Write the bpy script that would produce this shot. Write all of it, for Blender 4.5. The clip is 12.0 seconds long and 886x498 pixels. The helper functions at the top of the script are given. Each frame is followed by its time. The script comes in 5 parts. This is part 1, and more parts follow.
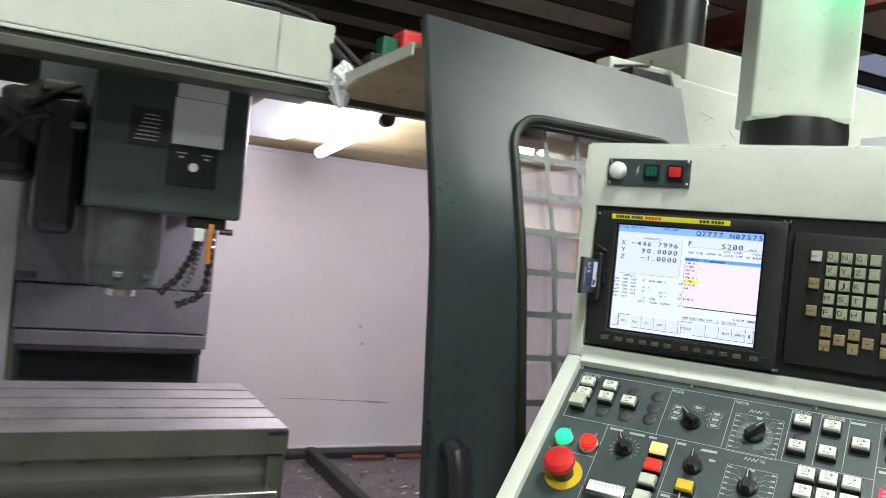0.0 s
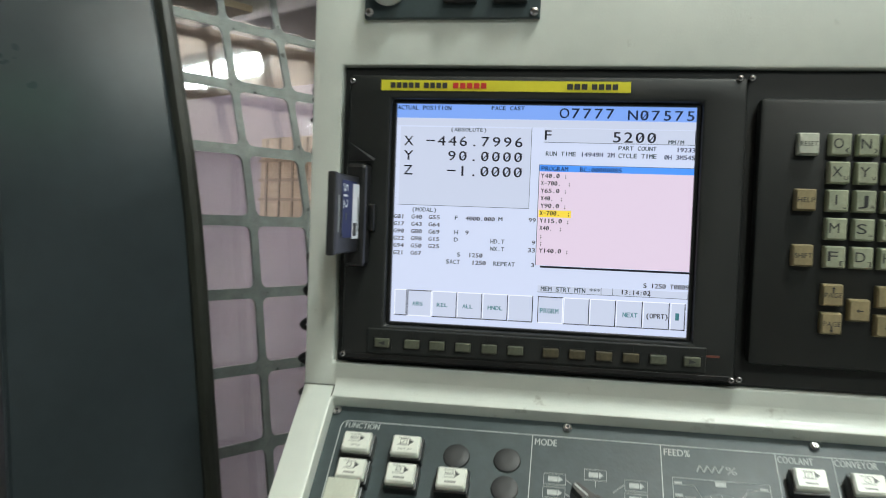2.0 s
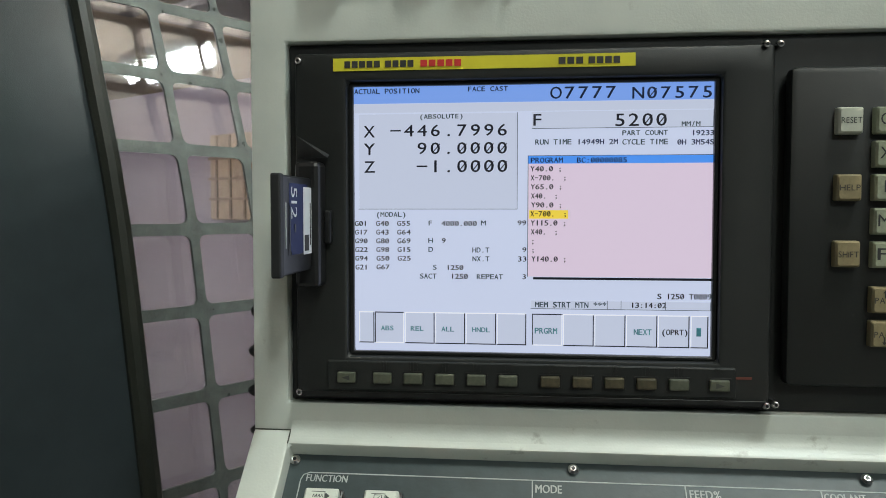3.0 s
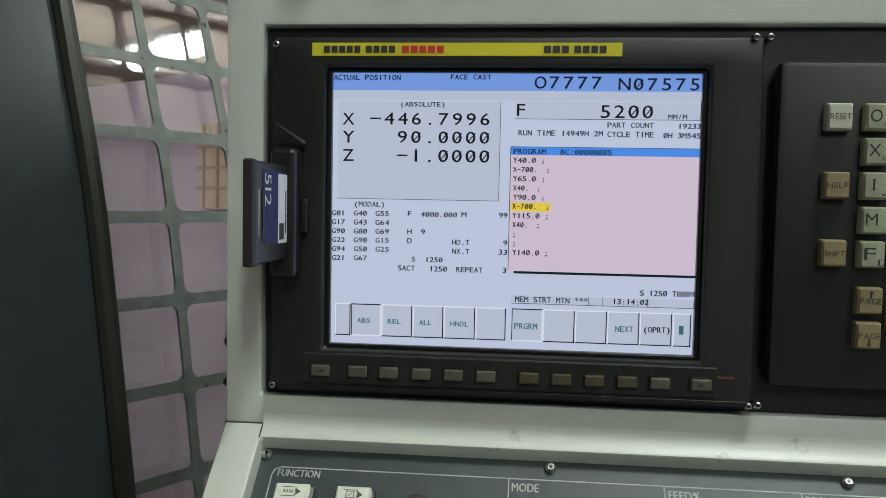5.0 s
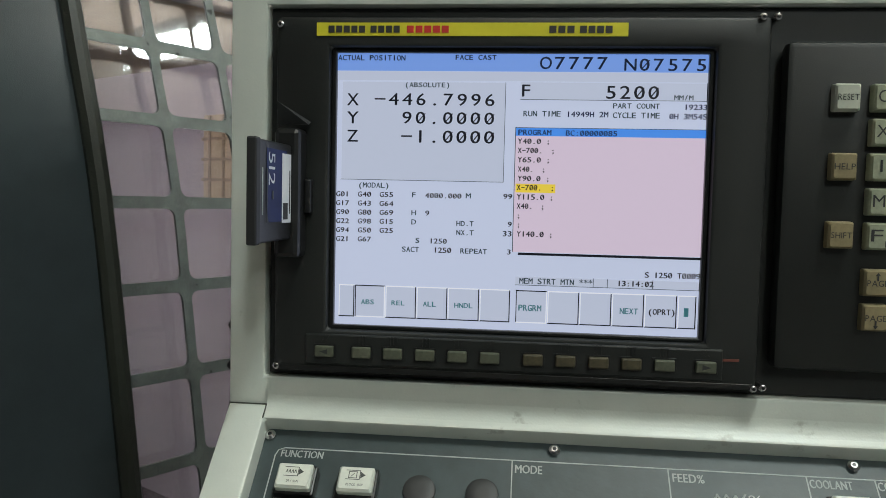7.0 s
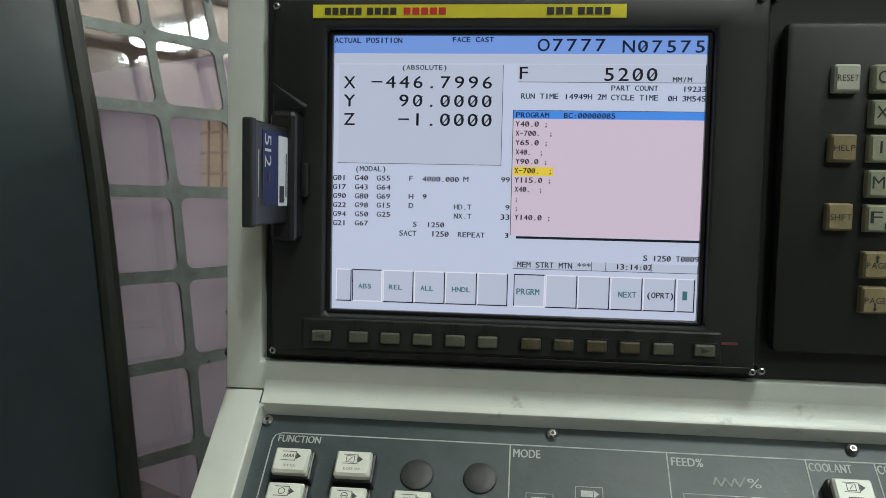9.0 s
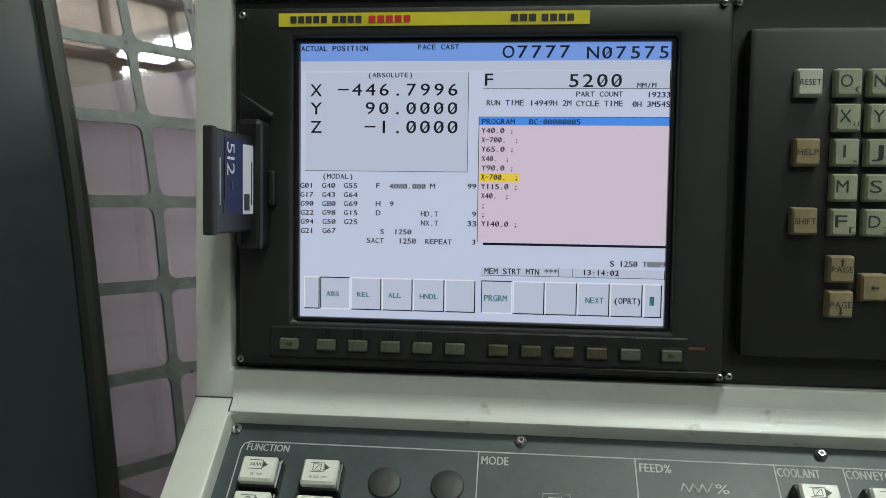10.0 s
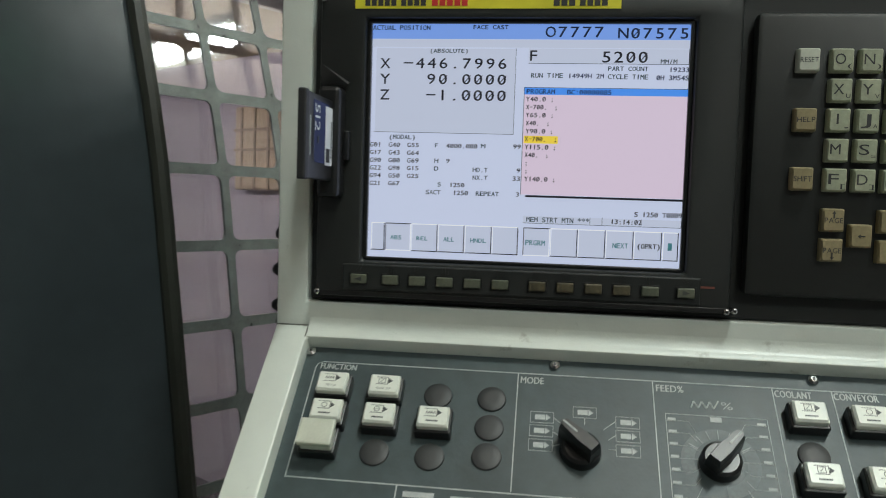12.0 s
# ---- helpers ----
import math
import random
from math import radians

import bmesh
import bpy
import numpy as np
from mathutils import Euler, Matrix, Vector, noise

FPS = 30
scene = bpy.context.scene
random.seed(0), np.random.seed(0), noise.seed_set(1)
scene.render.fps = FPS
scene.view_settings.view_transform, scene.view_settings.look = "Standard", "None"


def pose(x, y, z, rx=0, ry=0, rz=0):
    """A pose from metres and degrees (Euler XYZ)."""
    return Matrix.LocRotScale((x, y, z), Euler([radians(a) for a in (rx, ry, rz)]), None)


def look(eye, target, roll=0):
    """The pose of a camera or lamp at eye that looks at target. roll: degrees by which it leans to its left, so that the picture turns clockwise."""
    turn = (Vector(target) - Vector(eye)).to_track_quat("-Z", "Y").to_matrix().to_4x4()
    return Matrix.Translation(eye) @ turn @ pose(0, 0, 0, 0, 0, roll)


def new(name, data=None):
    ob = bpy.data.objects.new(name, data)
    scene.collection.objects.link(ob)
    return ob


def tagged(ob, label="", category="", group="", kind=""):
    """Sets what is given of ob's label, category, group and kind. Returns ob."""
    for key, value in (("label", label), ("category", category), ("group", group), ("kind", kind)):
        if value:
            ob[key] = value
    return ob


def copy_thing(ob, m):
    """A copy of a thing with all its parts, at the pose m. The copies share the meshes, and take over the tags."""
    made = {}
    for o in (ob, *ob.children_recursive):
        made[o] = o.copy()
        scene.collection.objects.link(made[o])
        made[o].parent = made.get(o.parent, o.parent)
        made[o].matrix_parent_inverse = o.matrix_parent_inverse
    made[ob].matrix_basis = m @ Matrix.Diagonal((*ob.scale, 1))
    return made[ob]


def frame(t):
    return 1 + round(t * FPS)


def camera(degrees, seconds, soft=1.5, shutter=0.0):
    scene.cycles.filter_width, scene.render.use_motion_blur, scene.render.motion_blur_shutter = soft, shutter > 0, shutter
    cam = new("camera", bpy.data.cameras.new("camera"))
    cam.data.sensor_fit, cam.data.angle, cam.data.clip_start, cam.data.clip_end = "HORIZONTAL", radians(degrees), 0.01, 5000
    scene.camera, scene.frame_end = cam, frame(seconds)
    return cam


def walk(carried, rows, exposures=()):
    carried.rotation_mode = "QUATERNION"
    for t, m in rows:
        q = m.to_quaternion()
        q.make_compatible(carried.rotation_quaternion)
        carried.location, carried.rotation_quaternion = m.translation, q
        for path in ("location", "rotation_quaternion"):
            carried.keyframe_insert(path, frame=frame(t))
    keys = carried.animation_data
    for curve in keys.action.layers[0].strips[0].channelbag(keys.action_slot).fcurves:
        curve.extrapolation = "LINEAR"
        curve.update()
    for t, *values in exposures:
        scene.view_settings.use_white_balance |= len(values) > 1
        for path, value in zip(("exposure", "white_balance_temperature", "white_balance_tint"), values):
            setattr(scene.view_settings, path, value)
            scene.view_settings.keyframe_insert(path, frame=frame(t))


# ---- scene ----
cam = camera(58.0, 12.0, soft=0.8, shutter=0.5)
PATH = [
    (0, (0.319, -1.19, 1.467), (-0.737, 0.508, 1.465), 5.6),
    (0.2, (0.27, -1.126, 1.47), (-0.712, 0.616, 1.467), 4.6),
    (0.4, (0.223, -1.091, 1.466), (-0.63, 0.718, 1.482), 3.6),
    (0.5, (0.205, -1.082, 1.467), (-0.589, 0.753, 1.473), 2.6),
    (0.7, (0.155, -1.064, 1.462), (-0.501, 0.825, 1.444), 1.7),
    (1, (0.103, -1.001, 1.459), (-0.425, 0.927, 1.401), -0.4),
    (1.3, (0.07, -0.878, 1.448), (-0.372, 1.071, 1.378), -0.4),
    (1.5, (0.051, -0.77, 1.437), (-0.377, 1.182, 1.357), 1.0),
    (2, (0.023, -0.574, 1.447), (-0.29, 1.4, 1.372), 2.1),
    (2.5, (0.005, -0.497, 1.447), (-0.25, 1.485, 1.37), 0.9),
    (3, (0.0, -0.477, 1.456), (-0.214, 1.509, 1.359), -0.0),
    (5, (0.005, -0.465, 1.454), (-0.183, 1.523, 1.343), 1.1),
    (5.5, (0.0, -0.466, 1.451), (-0.185, 1.523, 1.35), 1.3),
    (6, (0.001, -0.467, 1.448), (-0.182, 1.521, 1.333), 1.1),
    (6.5, (0.007, -0.466, 1.446), (-0.191, 1.521, 1.329), 1.1),
    (7, (0.006, -0.464, 1.446), (-0.196, 1.522, 1.322), 1.3),
    (9, (0.007, -0.462, 1.439), (-0.193, 1.524, 1.304), 1.2),
    (9.5, (0.014, -0.46, 1.437), (-0.18, 1.527, 1.315), 0.4),
    (10, (0.027, -0.46, 1.438), (-0.178, 1.526, 1.326), 0.8),
    (10.5, (0.018, -0.466, 1.441), (-0.158, 1.522, 1.315), 1.0),
    (11, (0.027, -0.479, 1.435), (-0.143, 1.511, 1.323), 1.5),
    (11.5, (0.024, -0.502, 1.408), (-0.192, 1.485, 1.323), 2.0),
    (12, (0.019, -0.543, 1.411), (-0.241, 1.436, 1.289), 1.8),
]
EXPOSURE = ((0.0, 0.42), (0.7, 0.22), (1.0, 0.08), (1.6, 0.06), (2.5, -0.17), (5.0, -0.45), (11.0, -0.48), (12.0, -0.42))
walk(cam, [(t, look(eye, target, roll)) for t, eye, target, roll in PATH], exposures=[(t, s) for t, s in EXPOSURE])

# ---- light ----
world = bpy.data.worlds.new("world")
scene.world = world
world.use_nodes = True
world.node_tree.nodes["Background"].inputs["Color"].default_value = (0.5, 0.55, 0.52, 1)
world.node_tree.nodes["Background"].inputs["Strength"].default_value = 0.02
TURN_M = 58.0
M = pose(0, 0, 0, 0, 0, TURN_M)


def area(name, m, sx, sy, watts, color):
    d = bpy.data.lights.new(name, "AREA")
    d.shape, d.size, d.size_y, d.energy, d.color = "RECTANGLE", sx, sy, watts, color
    ob = new(name, d)
    ob.matrix_world = m
    return ob


# first and third placed from pane reflections; the rest are unseen, added for brightness
LAMPS = ((2.70, -2.20), (-0.35, -1.5), (3.95, -2.38), (6.5, 4.5), (-3.0, -3.6), (3.4, 2.4), (-2.6, -6.0), (3.8, -4.9))
LAMP_W = 85


# ---- materials ----
def material(name, color, rough=0.5, metal=0.0, vary=0.12, scale=18.0, bump=0.0, bump_scale=300.0, emit=0.0, spec=0.5, glow=None, specks=0.0, speck_scale=60.0):
    m = bpy.data.materials.new(name)
    m.use_nodes = True
    nt = m.node_tree
    b = nt.nodes["Principled BSDF"]
    b.inputs["Roughness"].default_value, b.inputs["Metallic"].default_value = rough, metal
    b.inputs["Specular IOR Level"].default_value = spec
    b.inputs["Base Color"].default_value = (*color, 1)
    co = nt.nodes.new("ShaderNodeTexCoord")
    if vary:
        n1, n2 = nt.nodes.new("ShaderNodeTexNoise"), nt.nodes.new("ShaderNodeTexNoise")
        n1.inputs["Scale"].default_value, n2.inputs["Scale"].default_value = scale, scale * 9
        n1.inputs["Detail"].default_value, n2.inputs["Detail"].default_value = 5, 3
        mix, ramp = nt.nodes.new("ShaderNodeMix"), nt.nodes.new("ShaderNodeMapRange")
        mix.data_type = "FLOAT"
        mix.inputs[0].default_value = 0.35
        for n, k in ((n1, 2), (n2, 3)):
            nt.links.new(co.outputs["Object"], n.inputs["Vector"])
            nt.links.new(n.outputs["Fac"], mix.inputs[k])
        nt.links.new(mix.outputs[0], ramp.inputs["Value"])
        ramp.inputs["From Min"].default_value, ramp.inputs["From Max"].default_value = 0.3, 0.7
        ramp.inputs["To Min"].default_value, ramp.inputs["To Max"].default_value = 1 - vary, 1 + vary
        tint = nt.nodes.new("ShaderNodeVectorMath")
        tint.operation = "SCALE"
        tint.inputs[0].default_value = color
        nt.links.new(ramp.outputs[0], tint.inputs["Scale"])
        nt.links.new(tint.outputs[0], b.inputs["Base Color"])
        if specks:
            n3, cut, dirt = nt.nodes.new("ShaderNodeTexNoise"), nt.nodes.new("ShaderNodeMapRange"), nt.nodes.new("ShaderNodeMix")
            n3.inputs["Scale"].default_value, n3.inputs["Detail"].default_value, n3.inputs["Roughness"].default_value = speck_scale, 6, 0.65
            cut.inputs["From Min"].default_value, cut.inputs["From Max"].default_value = 0.64, 0.74
            cut.inputs["To Max"].default_value = specks
            dirt.data_type = "RGBA"
            dirt.inputs[7].default_value = (color[0] * 0.3, color[1] * 0.27, color[2] * 0.22, 1)
            nt.links.new(co.outputs["Object"], n3.inputs["Vector"])
            nt.links.new(n3.outputs["Fac"], cut.inputs["Value"])
            nt.links.new(cut.outputs[0], dirt.inputs[0])
            nt.links.new(tint.outputs[0], dirt.inputs[6])
            nt.links.new(dirt.outputs[2], b.inputs["Base Color"])
        rr = nt.nodes.new("ShaderNodeMapRange")
        rr.inputs["To Min"].default_value, rr.inputs["To Max"].default_value = max(rough - 0.08, 0.02), min(rough + 0.1, 1)
        nt.links.new(n1.outputs["Fac"], rr.inputs["Value"])
        nt.links.new(rr.outputs[0], b.inputs["Roughness"])
    if bump:
        nb, bn = nt.nodes.new("ShaderNodeTexNoise"), nt.nodes.new("ShaderNodeBump")
        nb.inputs["Scale"].default_value, nb.inputs["Detail"].default_value = bump_scale, 2
        bn.inputs["Strength"].default_value, bn.inputs["Distance"].default_value = bump, 0.001
        nt.links.new(co.outputs["Object"], nb.inputs["Vector"])
        nt.links.new(nb.outputs["Fac"], bn.inputs["Height"])
        nt.links.new(bn.outputs[0], b.inputs["Normal"])
    if emit:
        b.inputs["Emission Color"].default_value = (*(glow or color), 1)
        b.inputs["Emission Strength"].default_value = emit
    return m


WHITE = material("cream_enamel", (0.63, 0.665, 0.605), 0.33, vary=0.07, scale=7, bump=0.1, bump_scale=640, specks=0.55, speck_scale=45)
SHEET = material("cream_sheet", (0.51, 0.54, 0.49), 0.45, vary=0.06, scale=5, bump=0.1, specks=0.4, speck_scale=14)
GREY = material("grey_enamel", (0.027, 0.0355, 0.039), 0.3, vary=0.16, scale=6, bump=0.1, bump_scale=1100, specks=0.0, speck_scale=30, spec=0.28)
# door paint again, darkened because the lip's angle catches less light
RIM = material("shaded_rim_enamel", (0.019, 0.021, 0.016), 0.42, vary=0.15, scale=12, bump=0.2, bump_scale=500, spec=0.4)
HAMMER = material("hammered_grey", (0.12, 0.135, 0.127), 0.3, 0.5, vary=0.3, scale=60, bump=0.9, bump_scale=950)
DARK = material("dark_plastic", (0.0128, 0.0143, 0.0132), 0.46, vary=0.12, scale=11, bump=0.05, bump_scale=1400, specks=0.3, speck_scale=40)
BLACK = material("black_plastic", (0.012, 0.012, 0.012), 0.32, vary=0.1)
RUBBER = material("black_rubber", (0.015, 0.015, 0.016), 0.55, vary=0.15)
PANEL = material("panel_film", (0.045, 0.063, 0.066), 0.42, vary=0.28, scale=12, bump=0.15, specks=0.45, speck_scale=24, spec=0.4)
WORN = material("worn_print", (0.095, 0.115, 0.12), 0.5, vary=0.45, scale=60)
PLUG = material("plug_plastic", (0.030, 0.031, 0.031), 0.5, vary=0.1)
PRINT = material("white_print", (0.42, 0.45, 0.44), 0.5, vary=0.3, scale=60)
KEYCAP = material("ivory_keycap", (0.72, 0.74, 0.66), 0.32, vary=0.1, scale=60, emit=0.0)
KEYG = material("grey_green_key", (0.33, 0.35, 0.25), 0.42, vary=0.22, scale=70)
KEYT = material("tan_key", (0.27, 0.22, 0.12), 0.42, vary=0.2, scale=70)
KEYW = material("white_key", (0.52, 0.54, 0.45), 0.42, vary=0.1, scale=70)
SOFT = material("olive_softkey", (0.085, 0.09, 0.062), 0.45, vary=0.45, scale=70)
SOFT_DARK = material("stained_softkey", (0.07, 0.058, 0.032), 0.45, vary=0.5, scale=90)
SYM = material("grey_symbol", (0.06, 0.065, 0.06), 0.5, vary=0.2, scale=90)
INK = material("key_ink", (0.03, 0.03, 0.03), 0.6, vary=0)
STEEL = material("ground_steel", (0.37, 0.345, 0.38), 0.42, 0.7, vary=0.3, scale=7, bump=0.15, bump_scale=120, specks=0.6, speck_scale=11)
BRIGHT = material("bright_steel", (0.62, 0.6, 0.6), 0.22, 1.0, vary=0.15)
CHROME = material("chrome", (0.75, 0.75, 0.75), 0.15, 1.0, vary=0.05)
GUARD = material("way_cover_steel", (0.15, 0.14, 0.165), 0.45, 0.3, vary=0.2, scale=5)
WALLM = material("white_sheet", (0.66, 0.63, 0.68), 0.5, vary=0.05, scale=3, specks=0.25, speck_scale=5)
TAN = material("stained_sheet", (0.38, 0.31, 0.17), 0.7, vary=0.3, scale=5, specks=0.8, speck_scale=7)
GREEN = material("machine_green", (0.04, 0.053, 0.05), 0.36, vary=0.15, scale=9)
NOSE = material("dull_steel", (0.085, 0.085, 0.095), 0.4, 0.4, vary=0.2)
OLIVE = material("olive_casting", (0.045, 0.047, 0.036), 0.5, vary=0.25, scale=9)
CONCRETE = material("concrete", (0.17, 0.165, 0.16), 0.8, vary=0.2, scale=2)
CHIPS = material("chip_tray", (0.14, 0.125, 0.14), 0.6, 0.4, vary=0.5, scale=16, bump=0.8, bump_scale=90)
DECK = material("roof_insulation", (0.70, 0.60, 0.51), 0.8, vary=0.15, scale=1.2)
HALLW = material("hall_wall_sheet", (0.3, 0.31, 0.33), 0.7, vary=0.12, scale=0.8)
RUST = material("red_oxide_steel", (0.16, 0.045, 0.03), 0.6, vary=0.25, scale=3)
PURLIN = material("dark_primer_steel", (0.045, 0.03, 0.025), 0.65, vary=0.2, scale=4)
SLATE_P = material("slate_plastic", (0.045, 0.06, 0.08), 0.4, vary=0.12, bump=0.15)
REDP = material("red_plastic", (0.55, 0.02, 0.02), 0.35, vary=0.08)
GREENP = material("green_plastic", (0.0, 0.09, 0.05), 0.35, vary=0.08)
YELLOW = material("yellow_plastic", (0.62, 0.42, 0.02), 0.4, vary=0.1)
YELLABEL = material("yellow_label", (0.72, 0.66, 0.04), 0.4, vary=0.05)
REDINK = material("red_ink", (0.6, 0.03, 0.03), 0.5, vary=0)
BLUE = material("blue_label", (0.006, 0.015, 0.09), 0.6, vary=0.15, scale=80)
PAPER = material("white_paper", (0.72, 0.74, 0.76), 0.6, vary=0.06, scale=9)
RAGM = material("white_rag", (0.7, 0.71, 0.72), 0.75, vary=0.1, scale=20, bump=0.5, bump_scale=60)
WLAMP = material("white_lens", (0.8, 0.82, 0.78), 0.25, vary=0.03)
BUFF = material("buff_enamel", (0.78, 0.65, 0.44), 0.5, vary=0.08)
# darker copy of the buff, with the ribs' shade put into the colour
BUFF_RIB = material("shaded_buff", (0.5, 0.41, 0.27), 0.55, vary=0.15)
SKYL = material("skylight_sheet", (0.55, 0.6, 0.75), 0.6, vary=0.1, scale=1.0, emit=0.22, glow=(0.62, 0.68, 1.0))
SCUFF = material("scuff", (0.33, 0.3, 0.34), 0.7, vary=0.4, scale=30)
ORANGE = material("orange_hose", (0.6, 0.22, 0.03), 0.5, vary=0.1)
TUBEM = material("tube_glow", (0.97, 0.92, 1.0), 0.4, vary=0, emit=80.0)
LENSG = material("green_lens_lit", (0.02, 0.72, 0.3), 0.25, vary=0, emit=0.75)
LENSR = material("red_lens_lit", (0.8, 0.03, 0.02), 0.25, vary=0, emit=0.45)
LENSO = material("amber_lens_lit", (0.9, 0.55, 0.16), 0.25, vary=0, emit=0.8)
LENSP = material("pink_lens_lit", (0.85, 0.55, 0.42), 0.25, vary=0, emit=0.5)
DIGIT = material("red_digit_glow", (1.0, 0.12, 0.2), 0.4, vary=0, emit=1.6)
DIGITW = material("red_window", (0.5, 0.02, 0.05), 0.2, vary=0, emit=0.7)
SIGNAL = material("green_signal_glow", (0.05, 1.0, 0.4), 0.3, vary=0, emit=14.0)
S_BACK = material("screen_white", (0.03, 0.03, 0.035), 0.3, vary=0, emit=1.09, glow=(0.60, 0.67, 0.86))
S_HI = material("screen_bright", (0.03, 0.03, 0.035), 0.3, vary=0, emit=1.09, glow=(0.86, 0.90, 1.0))
S_GREY = material("screen_grey", (0.03, 0.03, 0.035), 0.3, vary=0, emit=1.09, glow=(0.55, 0.61, 0.76))
S_HEAD = material("screen_blue_head", (0.03, 0.03, 0.035), 0.3, vary=0, emit=1.09, glow=(0.20, 0.37, 0.86))
S_BAR = material("screen_blue_bar", (0.03, 0.03, 0.035), 0.3, vary=0, emit=1.09, glow=(0.07, 0.30, 0.92))
S_PINK = material("screen_pink", (0.03, 0.03, 0.035), 0.3, vary=0, emit=1.09, glow=(0.72, 0.60, 0.74))
S_YEL = material("screen_yellow", (0.03, 0.03, 0.035), 0.3, vary=0, emit=1.09, glow=(0.90, 0.68, 0.06))
INK_K = material("screen_black", (0.012, 0.014, 0.03), 0.4, vary=0)
NAVY = material("screen_navy", (0.012, 0.03, 0.12), 0.4, vary=0)
SLATE = material("screen_slate", (0.05, 0.09, 0.13), 0.4, vary=0)
TEAL = material("screen_teal", (0.06, 0.22, 0.27), 0.4, vary=0, emit=0.3)
K = INK_K


def glass_material(name):
    m = bpy.data.materials.new(name)
    m.use_nodes = True
    nt = m.node_tree
    nt.nodes.clear()
    out, mix = nt.nodes.new("ShaderNodeOutputMaterial"), nt.nodes.new("ShaderNodeMixShader")
    clear, gloss, fr = nt.nodes.new("ShaderNodeBsdfTransparent"), nt.nodes.new("ShaderNodeBsdfGlossy"), nt.nodes.new("ShaderNodeMath")
    facing, steep = nt.nodes.new("ShaderNodeLayerWeight"), nt.nodes.new("ShaderNodeMath")
    facing.inputs["Blend"].default_value = 0.5
    steep.operation, steep.inputs[1].default_value = "POWER", 5.0
    fr.operation = "MULTIPLY_ADD"
    fr.inputs[1].default_value, fr.inputs[2].default_value = 0.93, 0.065
    nt.links.new(facing.outputs["Facing"], steep.inputs[0])
    nt.links.new(steep.outputs[0], fr.inputs[0])
    clear.inputs["Color"].default_value = (0.69, 0.67, 0.68, 1)
    gloss.inputs["Roughness"].default_value = 0.04
    haze, base = nt.nodes.new("ShaderNodeBsdfDiffuse"), nt.nodes.new("ShaderNodeMixShader")
    spots, rng = nt.nodes.new("ShaderNodeTexNoise"), nt.nodes.new("ShaderNodeMapRange")
    spots.inputs["Scale"].default_value, spots.inputs["Detail"].default_value = 9, 6
    rng.inputs["To Min"].default_value, rng.inputs["To Max"].default_value = 0.04, 0.12
    haze.inputs["Color"].default_value = (0.62, 0.58, 0.6, 1)
    nt.links.new(spots.outputs["Fac"], rng.inputs["Value"])
    nt.links.new(rng.outputs[0], base.inputs[0])
    nt.links.new(clear.outputs[0], base.inputs[1])
    nt.links.new(haze.outputs[0], base.inputs[2])
    nt.links.new(fr.outputs[0], mix.inputs[0])
    nt.links.new(base.outputs[0], mix.inputs[1])
    nt.links.new(gloss.outputs[0], mix.inputs[2])
    nt.links.new(mix.outputs[0], out.inputs["Surface"])
    return m


GLASS = glass_material("window_glass")


# ---- mesh helpers ----
def part(name, bm, mat, parent=None, label="", m=None, smooth=False):
    me = bpy.data.meshes.new(name)
    bmesh.ops.recalc_face_normals(bm, faces=bm.faces)
    bm.to_mesh(me)
    bm.free()
    me.materials.append(mat)
    if smooth:
        me.shade_smooth()
        me.set_sharp_from_angle(angle=radians(32))
    ob = new(name, me)
    if parent:
        ob.parent = parent
    if m is not None:
        ob.matrix_basis = m
    if label:
        ob["label"] = label
    return ob


def root(name, m, label, category, group="", kind=""):
    ob = new(name)
    ob.matrix_basis = m
    ob.empty_display_size = 0.05
    return tagged(ob, label, category, group, kind)


def bevel(bm, w, seg=2, angle=30):
    if w > 0:
        es = [e for e in bm.edges if len(e.link_faces) == 2 and e.calc_face_angle(0) > radians(angle)]
        bmesh.ops.bevel(bm, geom=es, offset=w, segments=seg, affect="EDGES", profile=0.5, clamp_overlap=True)
    return bm


def box(x0, x1, y0, y1, z0, z1, w=0.0, seg=2, bm=None):
    b = bmesh.new()
    r = bmesh.ops.create_cube(b, size=1.0)
    for v in r["verts"]:
        v.co = Vector((x0 + (v.co.x + 0.5) * (x1 - x0), y0 + (v.co.y + 0.5) * (y1 - y0), z0 + (v.co.z + 0.5) * (z1 - z0)))
    bevel(b, w, seg)
    if bm is None:
        return b
    return join(bm, b)


def join(bm, b):
    me = bpy.data.meshes.new("tmp")
    b.to_mesh(me)
    b.free()
    bm.from_mesh(me)
    bpy.data.meshes.remove(me)
    return bm


